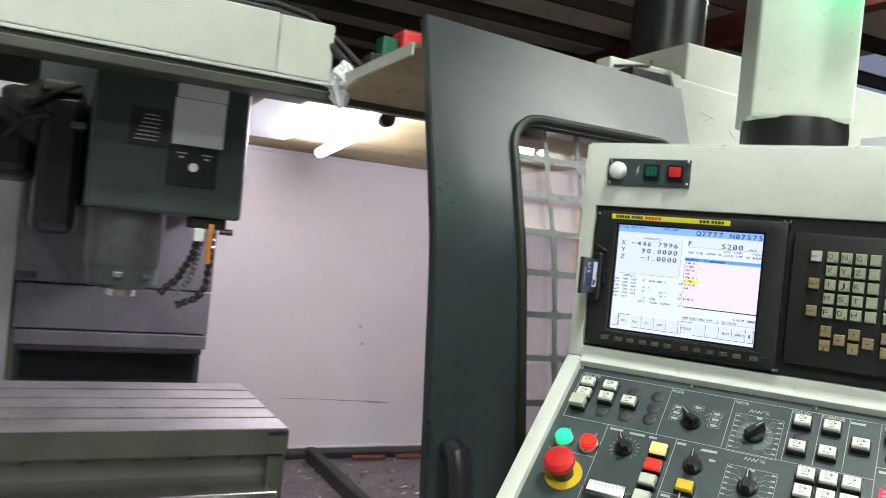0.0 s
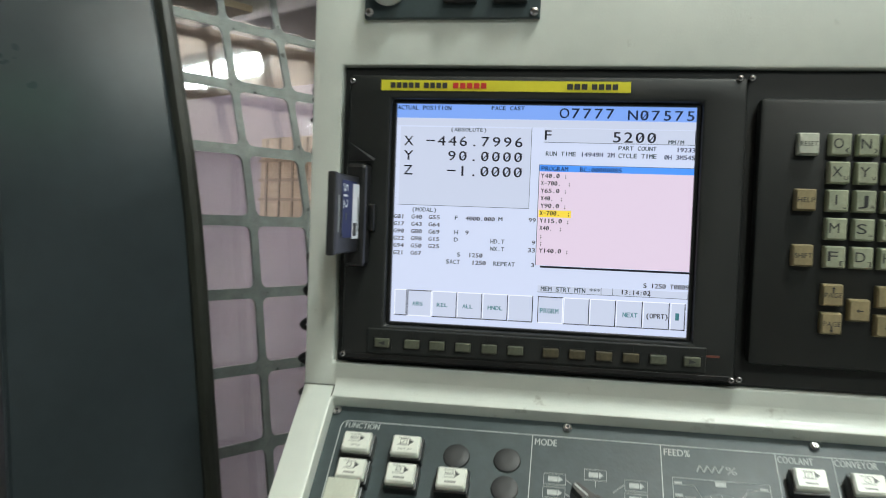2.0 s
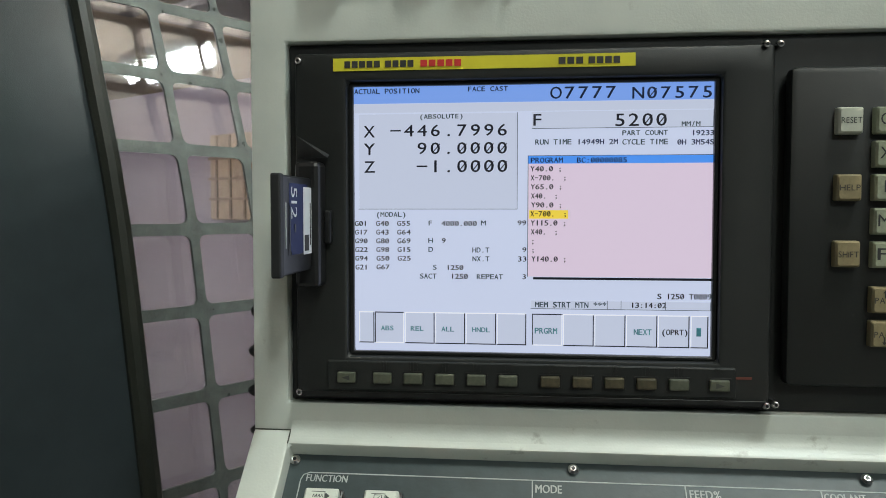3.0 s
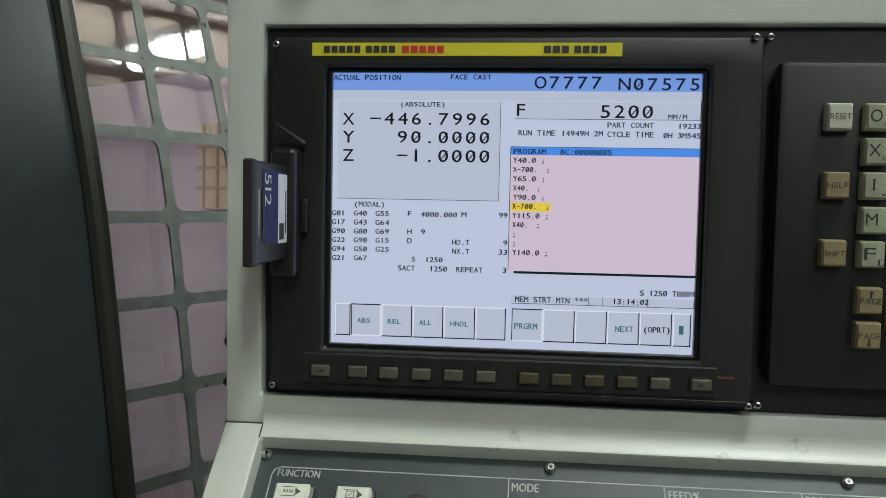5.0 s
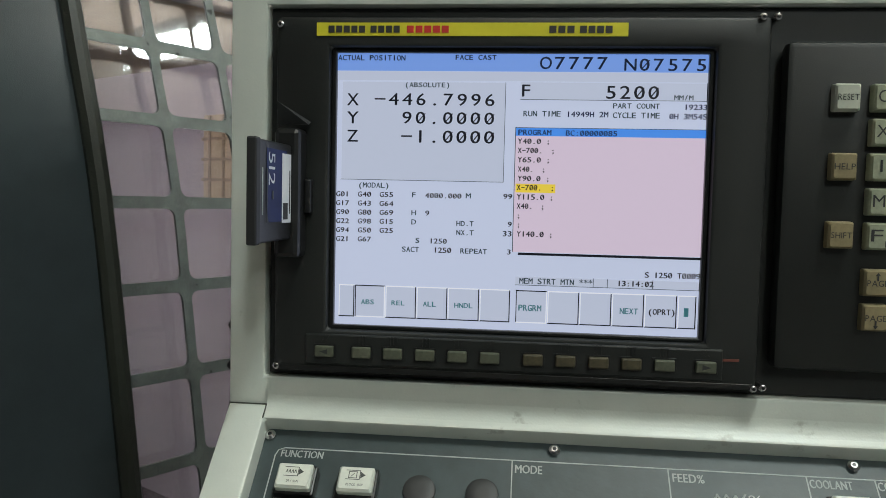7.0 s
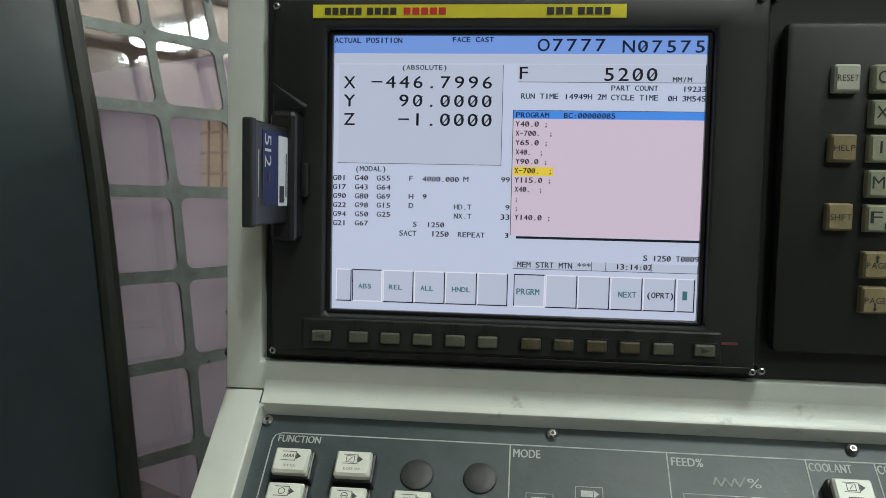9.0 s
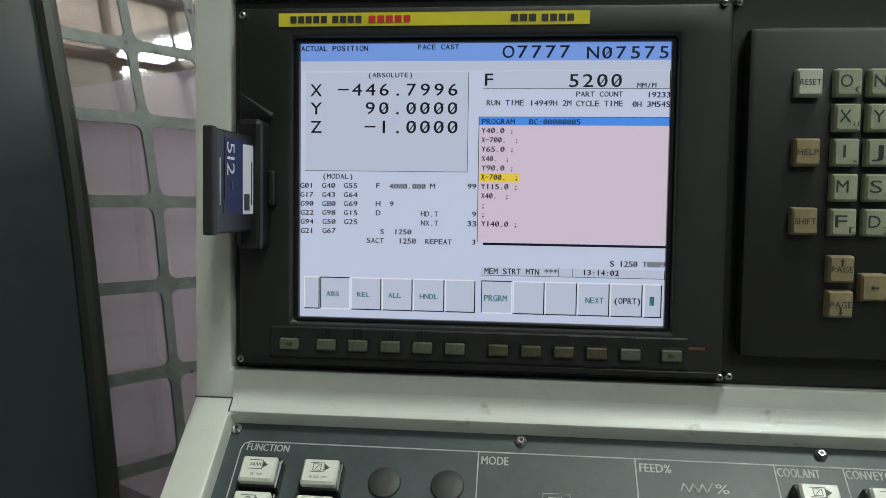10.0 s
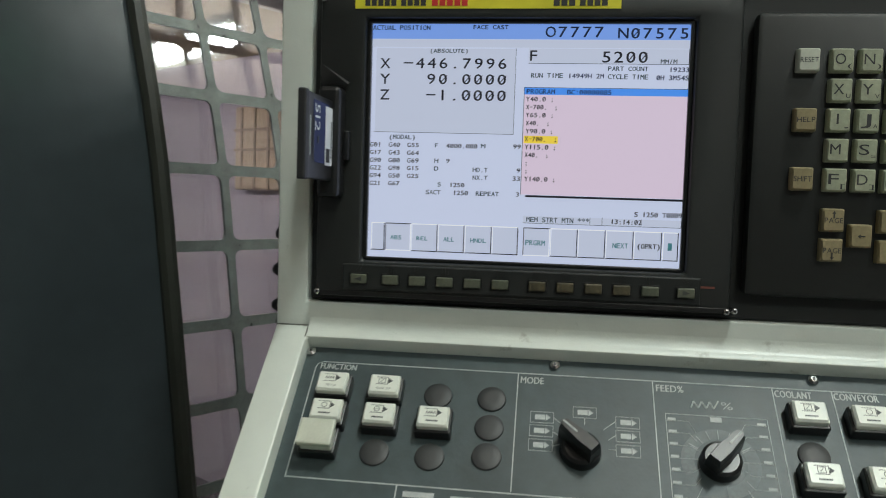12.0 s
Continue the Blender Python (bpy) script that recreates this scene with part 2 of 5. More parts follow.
def framed(x0, x1, z0, z1, hx0, hx1, hz0, hz1, y0, y1, w=0.002):
    """A slab between y0 (front) and y1, with a rectangular hole right through."""
    bm = bmesh.new()
    xs, zs = (x0, hx0, hx1, x1), (z0, hz0, hz1, z1)
    v = {(i, j, k): bm.verts.new((xs[i], (y0, y1)[k], zs[j])) for i in range(4) for j in range(4) for k in range(2)}
    for k in range(2):
        for i in range(3):
            for j in range(3):
                if (i, j) != (1, 1):
                    bm.faces.new([v[i, j, k], v[i + 1, j, k], v[i + 1, j + 1, k], v[i, j + 1, k]])
    for i in range(3):
        for j in (0, 3):
            bm.faces.new([v[i, j, 0], v[i + 1, j, 0], v[i + 1, j, 1], v[i, j, 1]])
            bm.faces.new([v[j, i, 0], v[j, i + 1, 0], v[j, i + 1, 1], v[j, i, 1]])
    for j in (1, 2):
        bm.faces.new([v[1, j, 0], v[2, j, 0], v[2, j, 1], v[1, j, 1]])
        bm.faces.new([v[j, 1, 0], v[j, 2, 0], v[j, 2, 1], v[j, 1, 1]])
    bmesh.ops.recalc_face_normals(bm, faces=bm.faces)
    return bevel(bm, w)


def tube(points, r, seg=12, cap=True):
    """A round bar along a line of points; r is one radius or one for each point."""
    bm = bmesh.new()
    pts = [Vector(p) for p in points]
    rs = [r] * len(pts) if isinstance(r, (int, float)) else list(r)
    rings = []
    side = None
    for i, p in enumerate(pts):
        d = (pts[min(i + 1, len(pts) - 1)] - pts[max(i - 1, 0)]).normalized()
        if side is None:
            side = d.orthogonal().normalized()
        side = (side - d * side.dot(d)).normalized()
        up = d.cross(side)
        rings.append([bm.verts.new(p + rs[i] * (math.cos(2 * math.pi * k / seg) * side + math.sin(2 * math.pi * k / seg) * up)) for k in range(seg)])
    for a, b in zip(rings, rings[1:]):
        for k in range(seg):
            bm.faces.new([a[k], a[(k + 1) % seg], b[(k + 1) % seg], b[k]])
    if cap:
        bm.faces.new(rings[0][::-1])
        bm.faces.new(rings[-1])
    return bm


def structure(ob, label="", category=""):
    return tagged(ob, label, category, kind="structure")


# ---- text ----
glyphs = {}


def glyph(ch):
    """Corner points and faces of one letter of the built-in font."""
    if ch not in glyphs:
        cu = bpy.data.curves.new("letter", "FONT")
        cu.body, cu.resolution_u = ch, 3
        ob = bpy.data.objects.new("letter", cu)
        me = bpy.data.meshes.new_from_object(ob)
        co = [v.co.to_2d() for v in me.vertices]
        glyphs[ch] = (co, [tuple(p.vertices) for p in me.polygons])
        bpy.data.objects.remove(ob)
        bpy.data.meshes.remove(me)
    return glyphs[ch]


def writing(s, width, height, mono=True):
    """Letters in the xy plane from the origin, as wide and high as given."""
    bm = bmesh.new()
    n = len(s)
    cell = width / max(n - 0.15, 0.85)
    x, gaps = 0.0, []
    if not mono:
        spans = [(max((c.x for c in glyph(ch)[0]), default=0.35) - min((c.x for c in glyph(ch)[0]), default=0)) for ch in s]
        total = sum(spans) + 0.12 * (n - 1)
    for i, ch in enumerate(s):
        co, faces = glyph(ch)
        lo, hi = min((c.x for c in co), default=0), max((c.x for c in co), default=0.35)
        sy = height / 0.7
        if mono:
            sx = min(cell * 0.84 / max(hi - lo, 0.01), sy * 1.25)
            ox = i * cell + (cell * 0.85 - sx * (hi - lo)) / 2
        else:
            sx = width / total
            ox = x
            x += sx * (spans[i] + 0.12)
        if mono and ch == "-":
            y0, y1 = height * 0.44, height * 0.55
            bm.faces.new([bm.verts.new((i * cell + f * cell, y, 0)) for f, y in ((0.02, y0), (0.8, y0), (0.8, y1), (0.02, y1))])
            continue
        vs = [bm.verts.new((ox + sx * (c.x - lo), sy * c.y, 0)) for c in co]
        for f in faces:
            bm.faces.new([vs[k] for k in f])
        if mono and ch == "0":
            a, b, w = (ox + cell * 0.14, height * 0.12), (ox + cell * 0.7, height * 0.88), height * 0.05
            bm.faces.new([bm.verts.new((a[0], a[1] + w, 0.00003)), bm.verts.new((a[0] + w, a[1], 0.00003)), bm.verts.new((b[0], b[1] - w, 0.00003)), bm.verts.new((b[0] - w, b[1], 0.00003))])
    return bm


# ---- the hall ----
HX0, HX1, HY0, HY1, HZ = -14.0, 22.0, -12.0, 20.0, 5.4
structure(part("floor", box(HX0, HX1, HY0, HY1, -0.1, 0), CONCRETE, m=M), "grey concrete workshop floor", "floor")
roof_bm = box(HX0, HX1, HY0, HY1, HZ, HZ + 0.1)
structure(part("ceiling", roof_bm, DECK, m=M), "pale insulated workshop roof deck", "ceiling")
for nm, b in (("wall_north", (HX0, HX1, HY1, HY1 + 0.2)), ("wall_south", (HX0, HX1, HY0 - 0.2, HY0)), ("wall_west", (HX0 - 0.2, HX0, HY0, HY1)), ("wall_east", (HX1, HX1 + 0.2, HY0, HY1))):
    structure(part(nm, box(*b, 0, HZ + 0.1), HALLW, m=M), "plain grey sheet workshop wall", "wall")


def purlin():
    bm = box(HX0, HX1, -0.035, -0.02, -0.22, 0)
    box(HX0, HX1, -0.02, 0.05, -0.012, -0.002, bm=bm)
    return box(HX0, HX1, -0.02, 0.05, -0.22, -0.205, bm=bm)


purlin_mesh = part("trim", purlin(), PURLIN, m=M @ pose(0, 4.6, HZ))
structure(purlin_mesh, "dark primed steel roof purlin", "roof beam")
for k in range(1, 11):
    copy_thing(purlin_mesh, M @ pose(0, 4.6 + 1.45 * k, HZ))
for x in (1.2, 7.6, 14.0):
    rafter = box(-0.12, 0.12, HY0, HY1, -0.62, -0.6)
    box(-0.012, 0.012, HY0, HY1, -0.6, -0.24, bm=rafter)
    box(-0.12, 0.12, HY0, HY1, -0.24, -0.222, bm=rafter)
    structure(part("trim", rafter, RUST, m=M @ pose(x, 0, HZ)), "rust red steel roof rafter", "roof beam")


for k in range(4):
    y = 4.7 + 1.45 * k
    structure(part("window_1" if k == 0 else "window_%d" % (k + 1), box(11.2, 20.5, y, y + 1.25, HZ - 0.012, HZ - 0.004), SKYL, m=M), "bluish translucent daylight sheet in the roof", "skylight")


def steel_column(x, y, turn):
    bm = box(-0.15, 0.15, -0.15, -0.13, 0, HZ - 0.62)
    box(-0.15, 0.15, 0.13, 0.15, 0, HZ - 0.62, bm=bm)
    box(-0.01, 0.01, -0.13, 0.13, 0, HZ - 0.62, bm=bm)
    structure(part("trim", bm, RUST, m=M @ pose(x, y, 0, 0, 0, turn)), "red oxide painted steel building column", "column")


steel_column(6.1, 5.0, 35)
steel_column(9.2, 4.0, 35)
steel_column(11.4, 5.0, 35)


def hall_lamp(x, y, turn, watts):
    lamp = root("ceiling_light", M @ pose(x, y, 4.62, 0, 0, turn), "long white fluorescent workshop ceiling light", "ceiling light", "workshop ceiling lights")
    part("housing", box(-0.30, 0.30, -0.14, 0.14, 0.02, 0.09, 0.01), PAPER, lamp)
    part("rod", tube([(0, 0, 0.09), (0, 0, 0.78)], 0.008, 8), PURLIN, lamp)
    area("shop_light", M @ pose(x, y, 4.62, 0, 0, turn), 0.56, 0.22, watts, (0.87, 1.0, 0.965))
    # added upward light, only there to brighten the roof deck
    area("shop_light", M @ pose(x, y, 4.74, 180, 0, turn), 0.56, 0.22, watts * 1.1, (0.95, 1.0, 0.97))


for x, y in LAMPS:
    hall_lamp(x, y, 35, LAMP_W)


# ---- the machine ----
def plain(name, m, label, category, group=""):
    return root(name, m, label, category, group)


def door_y(z):
    d = z - 1.5
    lift = 0.0 if d < -0.1 else (d if d > 0.1 else (d + 0.1) ** 2 / 0.4)
    return 0.34 + 0.09 * d + 0.24 * lift


def on_door(bm, off=0.0):
    """Bends a flat sheet drawn in x and z to the door's profile."""
    for v in bm.verts:
        z = v.co.z
        v.co.x -= (0.02 if v.co.x < -0.2 else 0.05) * (min(z, 1.55) - 1.5)
        v.co.y += door_y(z) + off
    return bm


def arc_rect(x0, x1, z0, z1, r, seg=6):
    pts = []
    for cx, cz, a0 in ((x1 - r, z1 - r, 0), (x0 + r, z1 - r, 90), (x0 + r, z0 + r, 180), (x1 - r, z0 + r, 270)):
        for k in range(seg + 1):
            a = radians(a0 + 90 * k / seg)
            pts.append((cx + r * math.cos(a), cz + r * math.sin(a)))
    return pts


def ring_sheet(outer, inner, thick, seg):
    """A flat sheet between an outer rectangle and a rounded hole of 4 * (seg + 1) points, with thickness."""
    bm = bmesh.new()
    x0, x1, z0, z1 = outer
    n = len(inner)
    for y in (0.0, thick):
        corners = [bm.verts.new((x, y, z)) for x, z in ((x1, z1), (x0, z1), (x0, z0), (x1, z0))]
        hole = [bm.verts.new((x, y, z)) for x, z in inner]
        for q in range(4):
            for k in range(seg):
                bm.faces.new([corners[q], hole[q * (seg + 1) + k], hole[q * (seg + 1) + k + 1]])
            a, b = q * (seg + 1) + seg, ((q + 1) % 4) * (seg + 1)
            bm.faces.new([corners[q], hole[a], hole[b], corners[(q + 1) % 4]])
        if y == 0.0:
            f_c, f_h = corners, hole
    for k in range(n):
        bm.faces.new([f_h[k], f_h[(k + 1) % n], hole[(k + 1) % n], hole[k]])
    for k in range(4):
        bm.faces.new([f_c[k], f_c[(k + 1) % 4], corners[(k + 1) % 4], corners[k]])
    return bm


def slice_z(bm, levels):
    for z in levels:
        bmesh.ops.bisect_plane(bm, geom=bm.verts[:] + bm.edges[:] + bm.faces[:], plane_co=(0, 0, z), plane_no=(0, 0, 1))
    return bm


BEND = [1.38 + 0.025 * k for k in range(11)]
WX0, WX1, WZ0, WZ1 = -0.070, 0.33, 0.72, 1.722
DOOR_AT = pose(0.060, 0.055, -0.109) @ Matrix.Scale(1.074, 4)
door = plain("sliding_door", M @ DOOR_AT, "grey enamelled sliding machine door standing open", "machine door")
hole = arc_rect(WX0, WX1, WZ0, WZ1, 0.055, 8)
shell = ring_sheet((-0.249, 0.364, 0.32, 1.897), hole, 0.02, 8)
for v in shell.verts:
    if v.co.z > 1.85:
        v.co.z -= 0.035 * (v.co.x + 0.249) / 0.634
part("panel", on_door(slice_z(shell, BEND)), GREY, door, smooth=True)


def lip(grow, r, off):
    pts = arc_rect(WX0 - grow, WX1 + grow, WZ0 - grow, WZ1 + grow, 0.055 + grow, 8)
    loop = []
    for (ax, az), (bx, bz) in zip(pts, pts[1:] + pts[:1]):
        cuts = 16 if abs(az - bz) > 0.3 else 1
        for k in range(cuts):
            z, x = az + (bz - az) * k / cuts, ax + (bx - ax) * k / cuts
            loop.append((x - 0.05 * (min(z, 1.55) - 1.5), door_y(z) + off, z))
    return tube(loop + loop[:1], r, 10, cap=False)


# the lip's shade comes from its darker colour
part("window_lip", lip(0.009, 0.0092, -0.001), RIM, door, smooth=True)
part("gasket", lip(-0.001, 0.006, 0.02), RUBBER, door, smooth=True)
# thin bright tube that draws the highlight on the rim's inner edge
part("edge_glint", lip(-0.0012, 0.0011, 0.007), BRIGHT, door, "thin bright tube drawn as a highlight along the window", smooth=True)
grid = bmesh.new()
PX, ZR = 0.076, [1.730, 1.658, 1.587, 1.5155, 1.439, 1.3615, 1.281, 1.199, 1.118, 1.037, 0.956, 0.875, 0.794, 0.713]
for c in range(-1, 4):
    for za, zb in zip(ZR, ZR[1:]):
        xa = 0.0172 + PX * c
        cell = ring_sheet((xa, xa + PX, zb, za), arc_rect(xa + 0.0047, xa + PX - 0.0047, zb + 0.0055, za - 0.0055, 0.0075, 3), 0.003, 3)
        join(grid, cell)
slice_z(grid, BEND)
part("grille", on_door(grid, 0.036), HAMMER, door, smooth=True)
for za, zb, slope in ((WZ0 - 0.01, 1.511, 0.09), (1.5112, WZ1 + 0.02, 0.33)):
    pane = box(WX0 - 0.01, WX1 + 0.01, 0.394, 0.399, za, zb)
    for v in pane.verts:
        v.co.y += slope * (v.co.z - 1.5)
    pane_ob = part("pane", pane, GLASS, door, "hazy scratched window pane")
    pane_ob.visible_shadow = False
pull = [(-0.205, 0.318, 1.128), (-0.206, 0.285, 1.136), (-0.206, 0.268, 1.130), (-0.206, 0.259, 1.108), (-0.204, 0.255, 1.06), (-0.202, 0.252, 0.98), (-0.202, 0.262, 0.93), (-0.202, 0.30, 0.92)]
part("handle", tube(pull, [0.017, 0.019, 0.021, 0.022, 0.021, 0.021, 0.02, 0.018], 16), BLACK, door, "glossy black plastic pull handle", smooth=True)
part("edge_strip", on_door(slice_z(box(-0.2515, -0.2488, 0.004, 0.024, 0.32, 1.89), BEND)), GREY, door)

# enclosure round the work area
enc = plain("machine_enclosure", M, "white sheet metal machine enclosure with stained roof", "machine enclosure")
part("back_panel", box(-0.36, 1.23, 3.0, 3.03, 0.39, 1.872), WALLM, enc)
part("side_panel", box(1.232, 1.26, 0.5, 3.03, 0.0, 1.9), WALLM, enc)
part("corner_strip", box(1.195, 1.229, 2.975, 2.997, 0.39, 1.87, 0.003), WALLM, enc)
for k in range(6):
    part("rivet", tube([(1.212, 2.974, 0.5 + 0.22 * k), (1.212, 2.970, 0.5 + 0.22 * k)], 0.006, 8), DARK, enc)
part("top_trim", box(-0.36, 1.23, 2.985, 2.997, 1.855, 1.873), WALLM, enc)
part("roof_panel", box(-0.36, 1.26, 1.14, 3.03, 1.876, 1.89), TAN, enc, "oil-stained tan roof panel")
front_roof = box(-0.212, 0.38, 0.0, 0.535, 0, 0.012)
for v in front_roof.verts:
    v.co.z += 1.868 - 0.05 * v.co.y / 0.62
    v.co.y += 0.60
part("front_cover", front_roof, TAN, enc, "stained tan cover panel")
part("cover_edge", box(-0.218, -0.2135, 0.60, 1.1, 1.852, 1.878), SHEET, enc)
part("rail", box(-1.9, 0.42, 1.085, 1.13, 1.812, 1.838, 0.003), OLIVE, enc, "dark steel door rail")
part("base", box(-2.2, 1.26, 1.0, 3.03, 0.0, 0.34), OLIVE, enc)
part("front_skirt", box(-2.2, 1.26, 0.4, 0.44, 0.0, 0.5), SHEET, enc)
part("tray", box(-2.2, 1.228, 0.45, 2.99, 0.30, 0.36), CHIPS, enc, "chip tray strewn with metal swarf")
for x, z, l, h, a in ((0.44, 0.640, 0.26, 0.004, 2), (0.63, 0.634, 0.22, 0.007, 3), (0.2, 0.645, 0.3, 0.0025, 1)):
    smear = bmesh.new()
    smear.faces.new([smear.verts.new(c) for c in ((0, 0, 0), (l * 0.6, 0, -h), (l, 0, -h * 0.2), (l * 0.95, 0, h * 0.3), (l * 0.4, 0, h * 0.6))])
    part("scuff_mark", smear, SCUFF, enc, m=pose(x, 2.9975, z, 0, a, 0))
for x, z in ((0.64, 1.02), (0.66, 0.93)):
    part("spot", tube([(x, 2.9985, z), (x, 2.9965, z)], 0.008, 8), SCUFF, enc)
part("sill", box(-0.36, 1.228, 2.9, 2.985, 0.362, 0.392, 0.006), RUBBER, enc, "dark oily sill along the wall")
part("guide_bar", box(0.37, 0.42, 1.4, 2.88, 0.362, 0.43, 0.008), RUBBER, enc)
part("wall_lip", box(-0.36, 1.194, 2.982, 2.996, 0.394, 0.404, 0.002), WALLM, enc)
for x0, x1, mat in ((0.62, 0.8, RUST), (0.86, 1.0, RUST), (1.03, 1.2, SLATE_P)):
    part("clutter", box(x0, x1, 2.86, 2.897, 0.362, 0.378, 0.004), mat, enc)
part("left_panel", box(-2.2, -0.945, 2.3, 2.33, 0.36, 1.9), WALLM, enc)
part("left_side", box(-2.23, -2.2, 0.45, 2.3, 0.0, 1.9), WALLM, enc)

# added stand-in for a tan gridded patch behind the pane, no known machine part
inner = plain("buff_stand_in", M, "buff ribbed stand-in panel seen through the window", "machine cover")
part("body", box(1.185, 1.231, 1.15, 1.965, 1.425, 1.70, 0.006), BUFF, inner)
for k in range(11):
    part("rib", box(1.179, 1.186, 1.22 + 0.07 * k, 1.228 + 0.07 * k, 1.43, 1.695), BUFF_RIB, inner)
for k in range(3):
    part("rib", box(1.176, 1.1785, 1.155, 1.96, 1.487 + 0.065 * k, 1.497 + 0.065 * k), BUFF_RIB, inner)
part("label", box(1.2275, 1.231, 1.46, 1.50, 1.30, 1.335), PAPER, inner)

# swarf lying on the tray
swarf = bmesh.new()
rnd = random.Random(3)
for k in range(420):
    x, y, a, l = rnd.uniform(-0.1, 1.2), rnd.uniform(1.2, 2.85), rnd.uniform(0, 6.28), rnd.uniform(0.01, 0.035)
    vs = [swarf.verts.new((x + l * c * math.cos(a) - w * math.sin(a), y + l * c * math.sin(a) + w * math.cos(a), 0.361 + h)) for c, w, h in ((0, 0, 0), (1, 0, 0.006), (1, 0.006, 0.012), (0, 0.006, 0.004))]
    swarf.faces.new(vs)
tagged(part("swarf", swarf, STEEL, m=M), "loose curled metal chips lying on the tray", "metal chips", kind="stuff")

# machine lamp
lamp = plain("tube_lamp", M, "lit fluorescent tube lamp under the enclosure roof", "lamp")
part("tube", tube([(0.003, 1.29, 1.822), (0.16, 2.42, 1.822)], 0.02, 16), TUBEM, lamp, "glowing white tube", smooth=True)
part("cap", tube([(-0.003, 1.245, 1.822), (0.003, 1.29, 1.822)], 0.023, 16), BLACK, lamp)
part("reflector", box(-0.30, 0.02, 1.3, 2.5, 1.862, 1.874), PAPER, lamp)
part("bracket", box(-0.01, 0.015, 1.26, 1.28, 1.83, 1.874), DARK, lamp)
part("cord", tube([(0.0, 1.25, 1.83), (0.1, 1.2, 1.84), (0.22, 1.24, 1.835), (0.4, 1.3, 1.84)], 0.004, 8), RUBBER, lamp)

# cream beam over the opening
beam = plain("front_beam", M, "cream painted cover beam above the work table", "machine cover")
part("cover", box(-1.95, -0.372, 1.1, 1.36, 1.865, 2.016, 0.004), SHEET, beam)
part("end_cover", box(-0.3712, -0.228, 1.1, 1.36, 1.865, 2.013, 0.004), SHEET, beam)
part("lip", box(-1.95, -0.226, 1.088, 1.13, 1.852, 1.861, 0.002), SHEET, beam)
part("channel", box(-1.95, -0.23, 1.1, 1.36, 1.839, 1.851), OLIVE, beam)
for dx, r, h in ((0, 0.011, 0.0), (0.04, 0.008, 0.02)):
    part("cable", tube([(-0.9, 1.3, 2.04 + h), (-0.5, 1.26, 2.045 + h), (-0.36, 1.22, 2.05 + h), (-0.28, 1.16, 2.02 + h), (-0.225 + dx, 1.1, 1.95), (-0.19 + dx, 1.06, 1.9), (-0.17 + dx, 1.02, 1.886)], r, 10), RUBBER, beam, smooth=True)
part("junction_box", box(-0.55, -0.38, 1.2, 1.36, 2.02, 2.055, 0.005), DARK, beam)

rag = bmesh.new()
bmesh.ops.create_icosphere(rag, subdivisions=4, radius=1.0)
for v in rag.verts:
    n = noise.fractal(v.co * 1.7, 0.6, 2.2, 4) * 0.45
    fold = 0.18 * math.sin(6 * math.atan2(v.co.y, v.co.x) + 3 * v.co.z)
    k = 1 + n + fold * (0.4 if v.co.z > 0 else 1)
    taper = 0.75 if v.co.z < -0.2 else 1.0
    v.co = Vector((v.co.x * 0.03 * k * taper, v.co.y * 0.035 * k * taper, v.co.z * 0.058 * (1 + 0.3 * n)))
tagged(part("rag", rag, RAGM, m=M @ pose(-0.215, 1.04, 1.852), smooth=True), "crumpled white rag hanging over the cover edge", "rag")

# table
table = plain("machine_table", M, "steel machine table with lengthwise T-slots", "machine table")
prof = [(1.217, 0.868), (1.217, 0.938)]
for y in (1.343, 1.467, 1.595, 1.726):
    prof += [(y - 0.009, 0.938), (y - 0.009, 0.915), (y - 0.016, 0.915), (y - 0.016, 0.9), (y + 0.016, 0.9), (y + 0.016, 0.915), (y + 0.009, 0.915), (y + 0.009, 0.938)]
prof += [(1.841, 0.938), (1.841, 0.868)]


def extrude_x(profile, x0, x1):
    bm = bmesh.new()
    a = [bm.verts.new((x0, y, z)) for y, z in profile]
    b = [bm.verts.new((x1, y, z)) for y, z in profile]
    bm.faces.new(a)
    bm.faces.new(b[::-1])
    for k in range(len(a)):
        bm.faces.new([a[k], a[(k + 1) % len(a)], b[(k + 1) % len(a)], b[k]])
    return bm


part("top", bevel(extrude_x(prof, -2.05, -0.216), 0.0015, 1), STEEL, table)
part("front_face", box(-2.05, -0.216, 1.2125, 1.2165, 0.869, 0.9355), OLIVE, table)
part("end_face", box(-0.2155, -0.2115, 1.22, 1.335, 0.869, 0.93), OLIVE, table)
part("web", box(-2.05, -0.262, 1.245, 1.82, 0.801, 0.867), OLIVE, table)
part("end_bracket", box(-0.262, -0.214, 1.225, 1.82, 0.40, 0.867, 0.006), OLIVE, table)
for k in range(9):
    part("bolt", tube([(-0.33 - 0.13 * k, 1.2455, 0.845), (-0.33 - 0.13 * k, 1.238, 0.845)], 0.009, 10), OLIVE, table)
part("way_cover", box(-2.05, -0.265, 1.09, 1.82, 0.790, 0.806, 0.003), BRIGHT, table, "bright scraped steel way")
part("front_apron", box(-2.05, -0.27, 1.10, 1.82, 0.70, 0.786, 0.004), STEEL, table)
part("saddle", box(-1.9, -0.32, 1.24, 1.8, 0.36, 0.70, 0.01), OLIVE, table)
part("name_tag", box(-0.27, -0.222, 1.2115, 1.2124, 0.92, 0.93), BLACK, table)

# spindle head and column
head = plain("spindle_head", M, "dark green machine spindle head with nose and hoses", "spindle head")
part("body", box(-0.768, -0.37, 1.35, 2.19, 1.486, 1.86, 0.01), GREEN, head)
part("top_body", box(-0.74, -0.38, 1.4, 2.19, 1.86, 2.5, 0.01), GREEN, head)
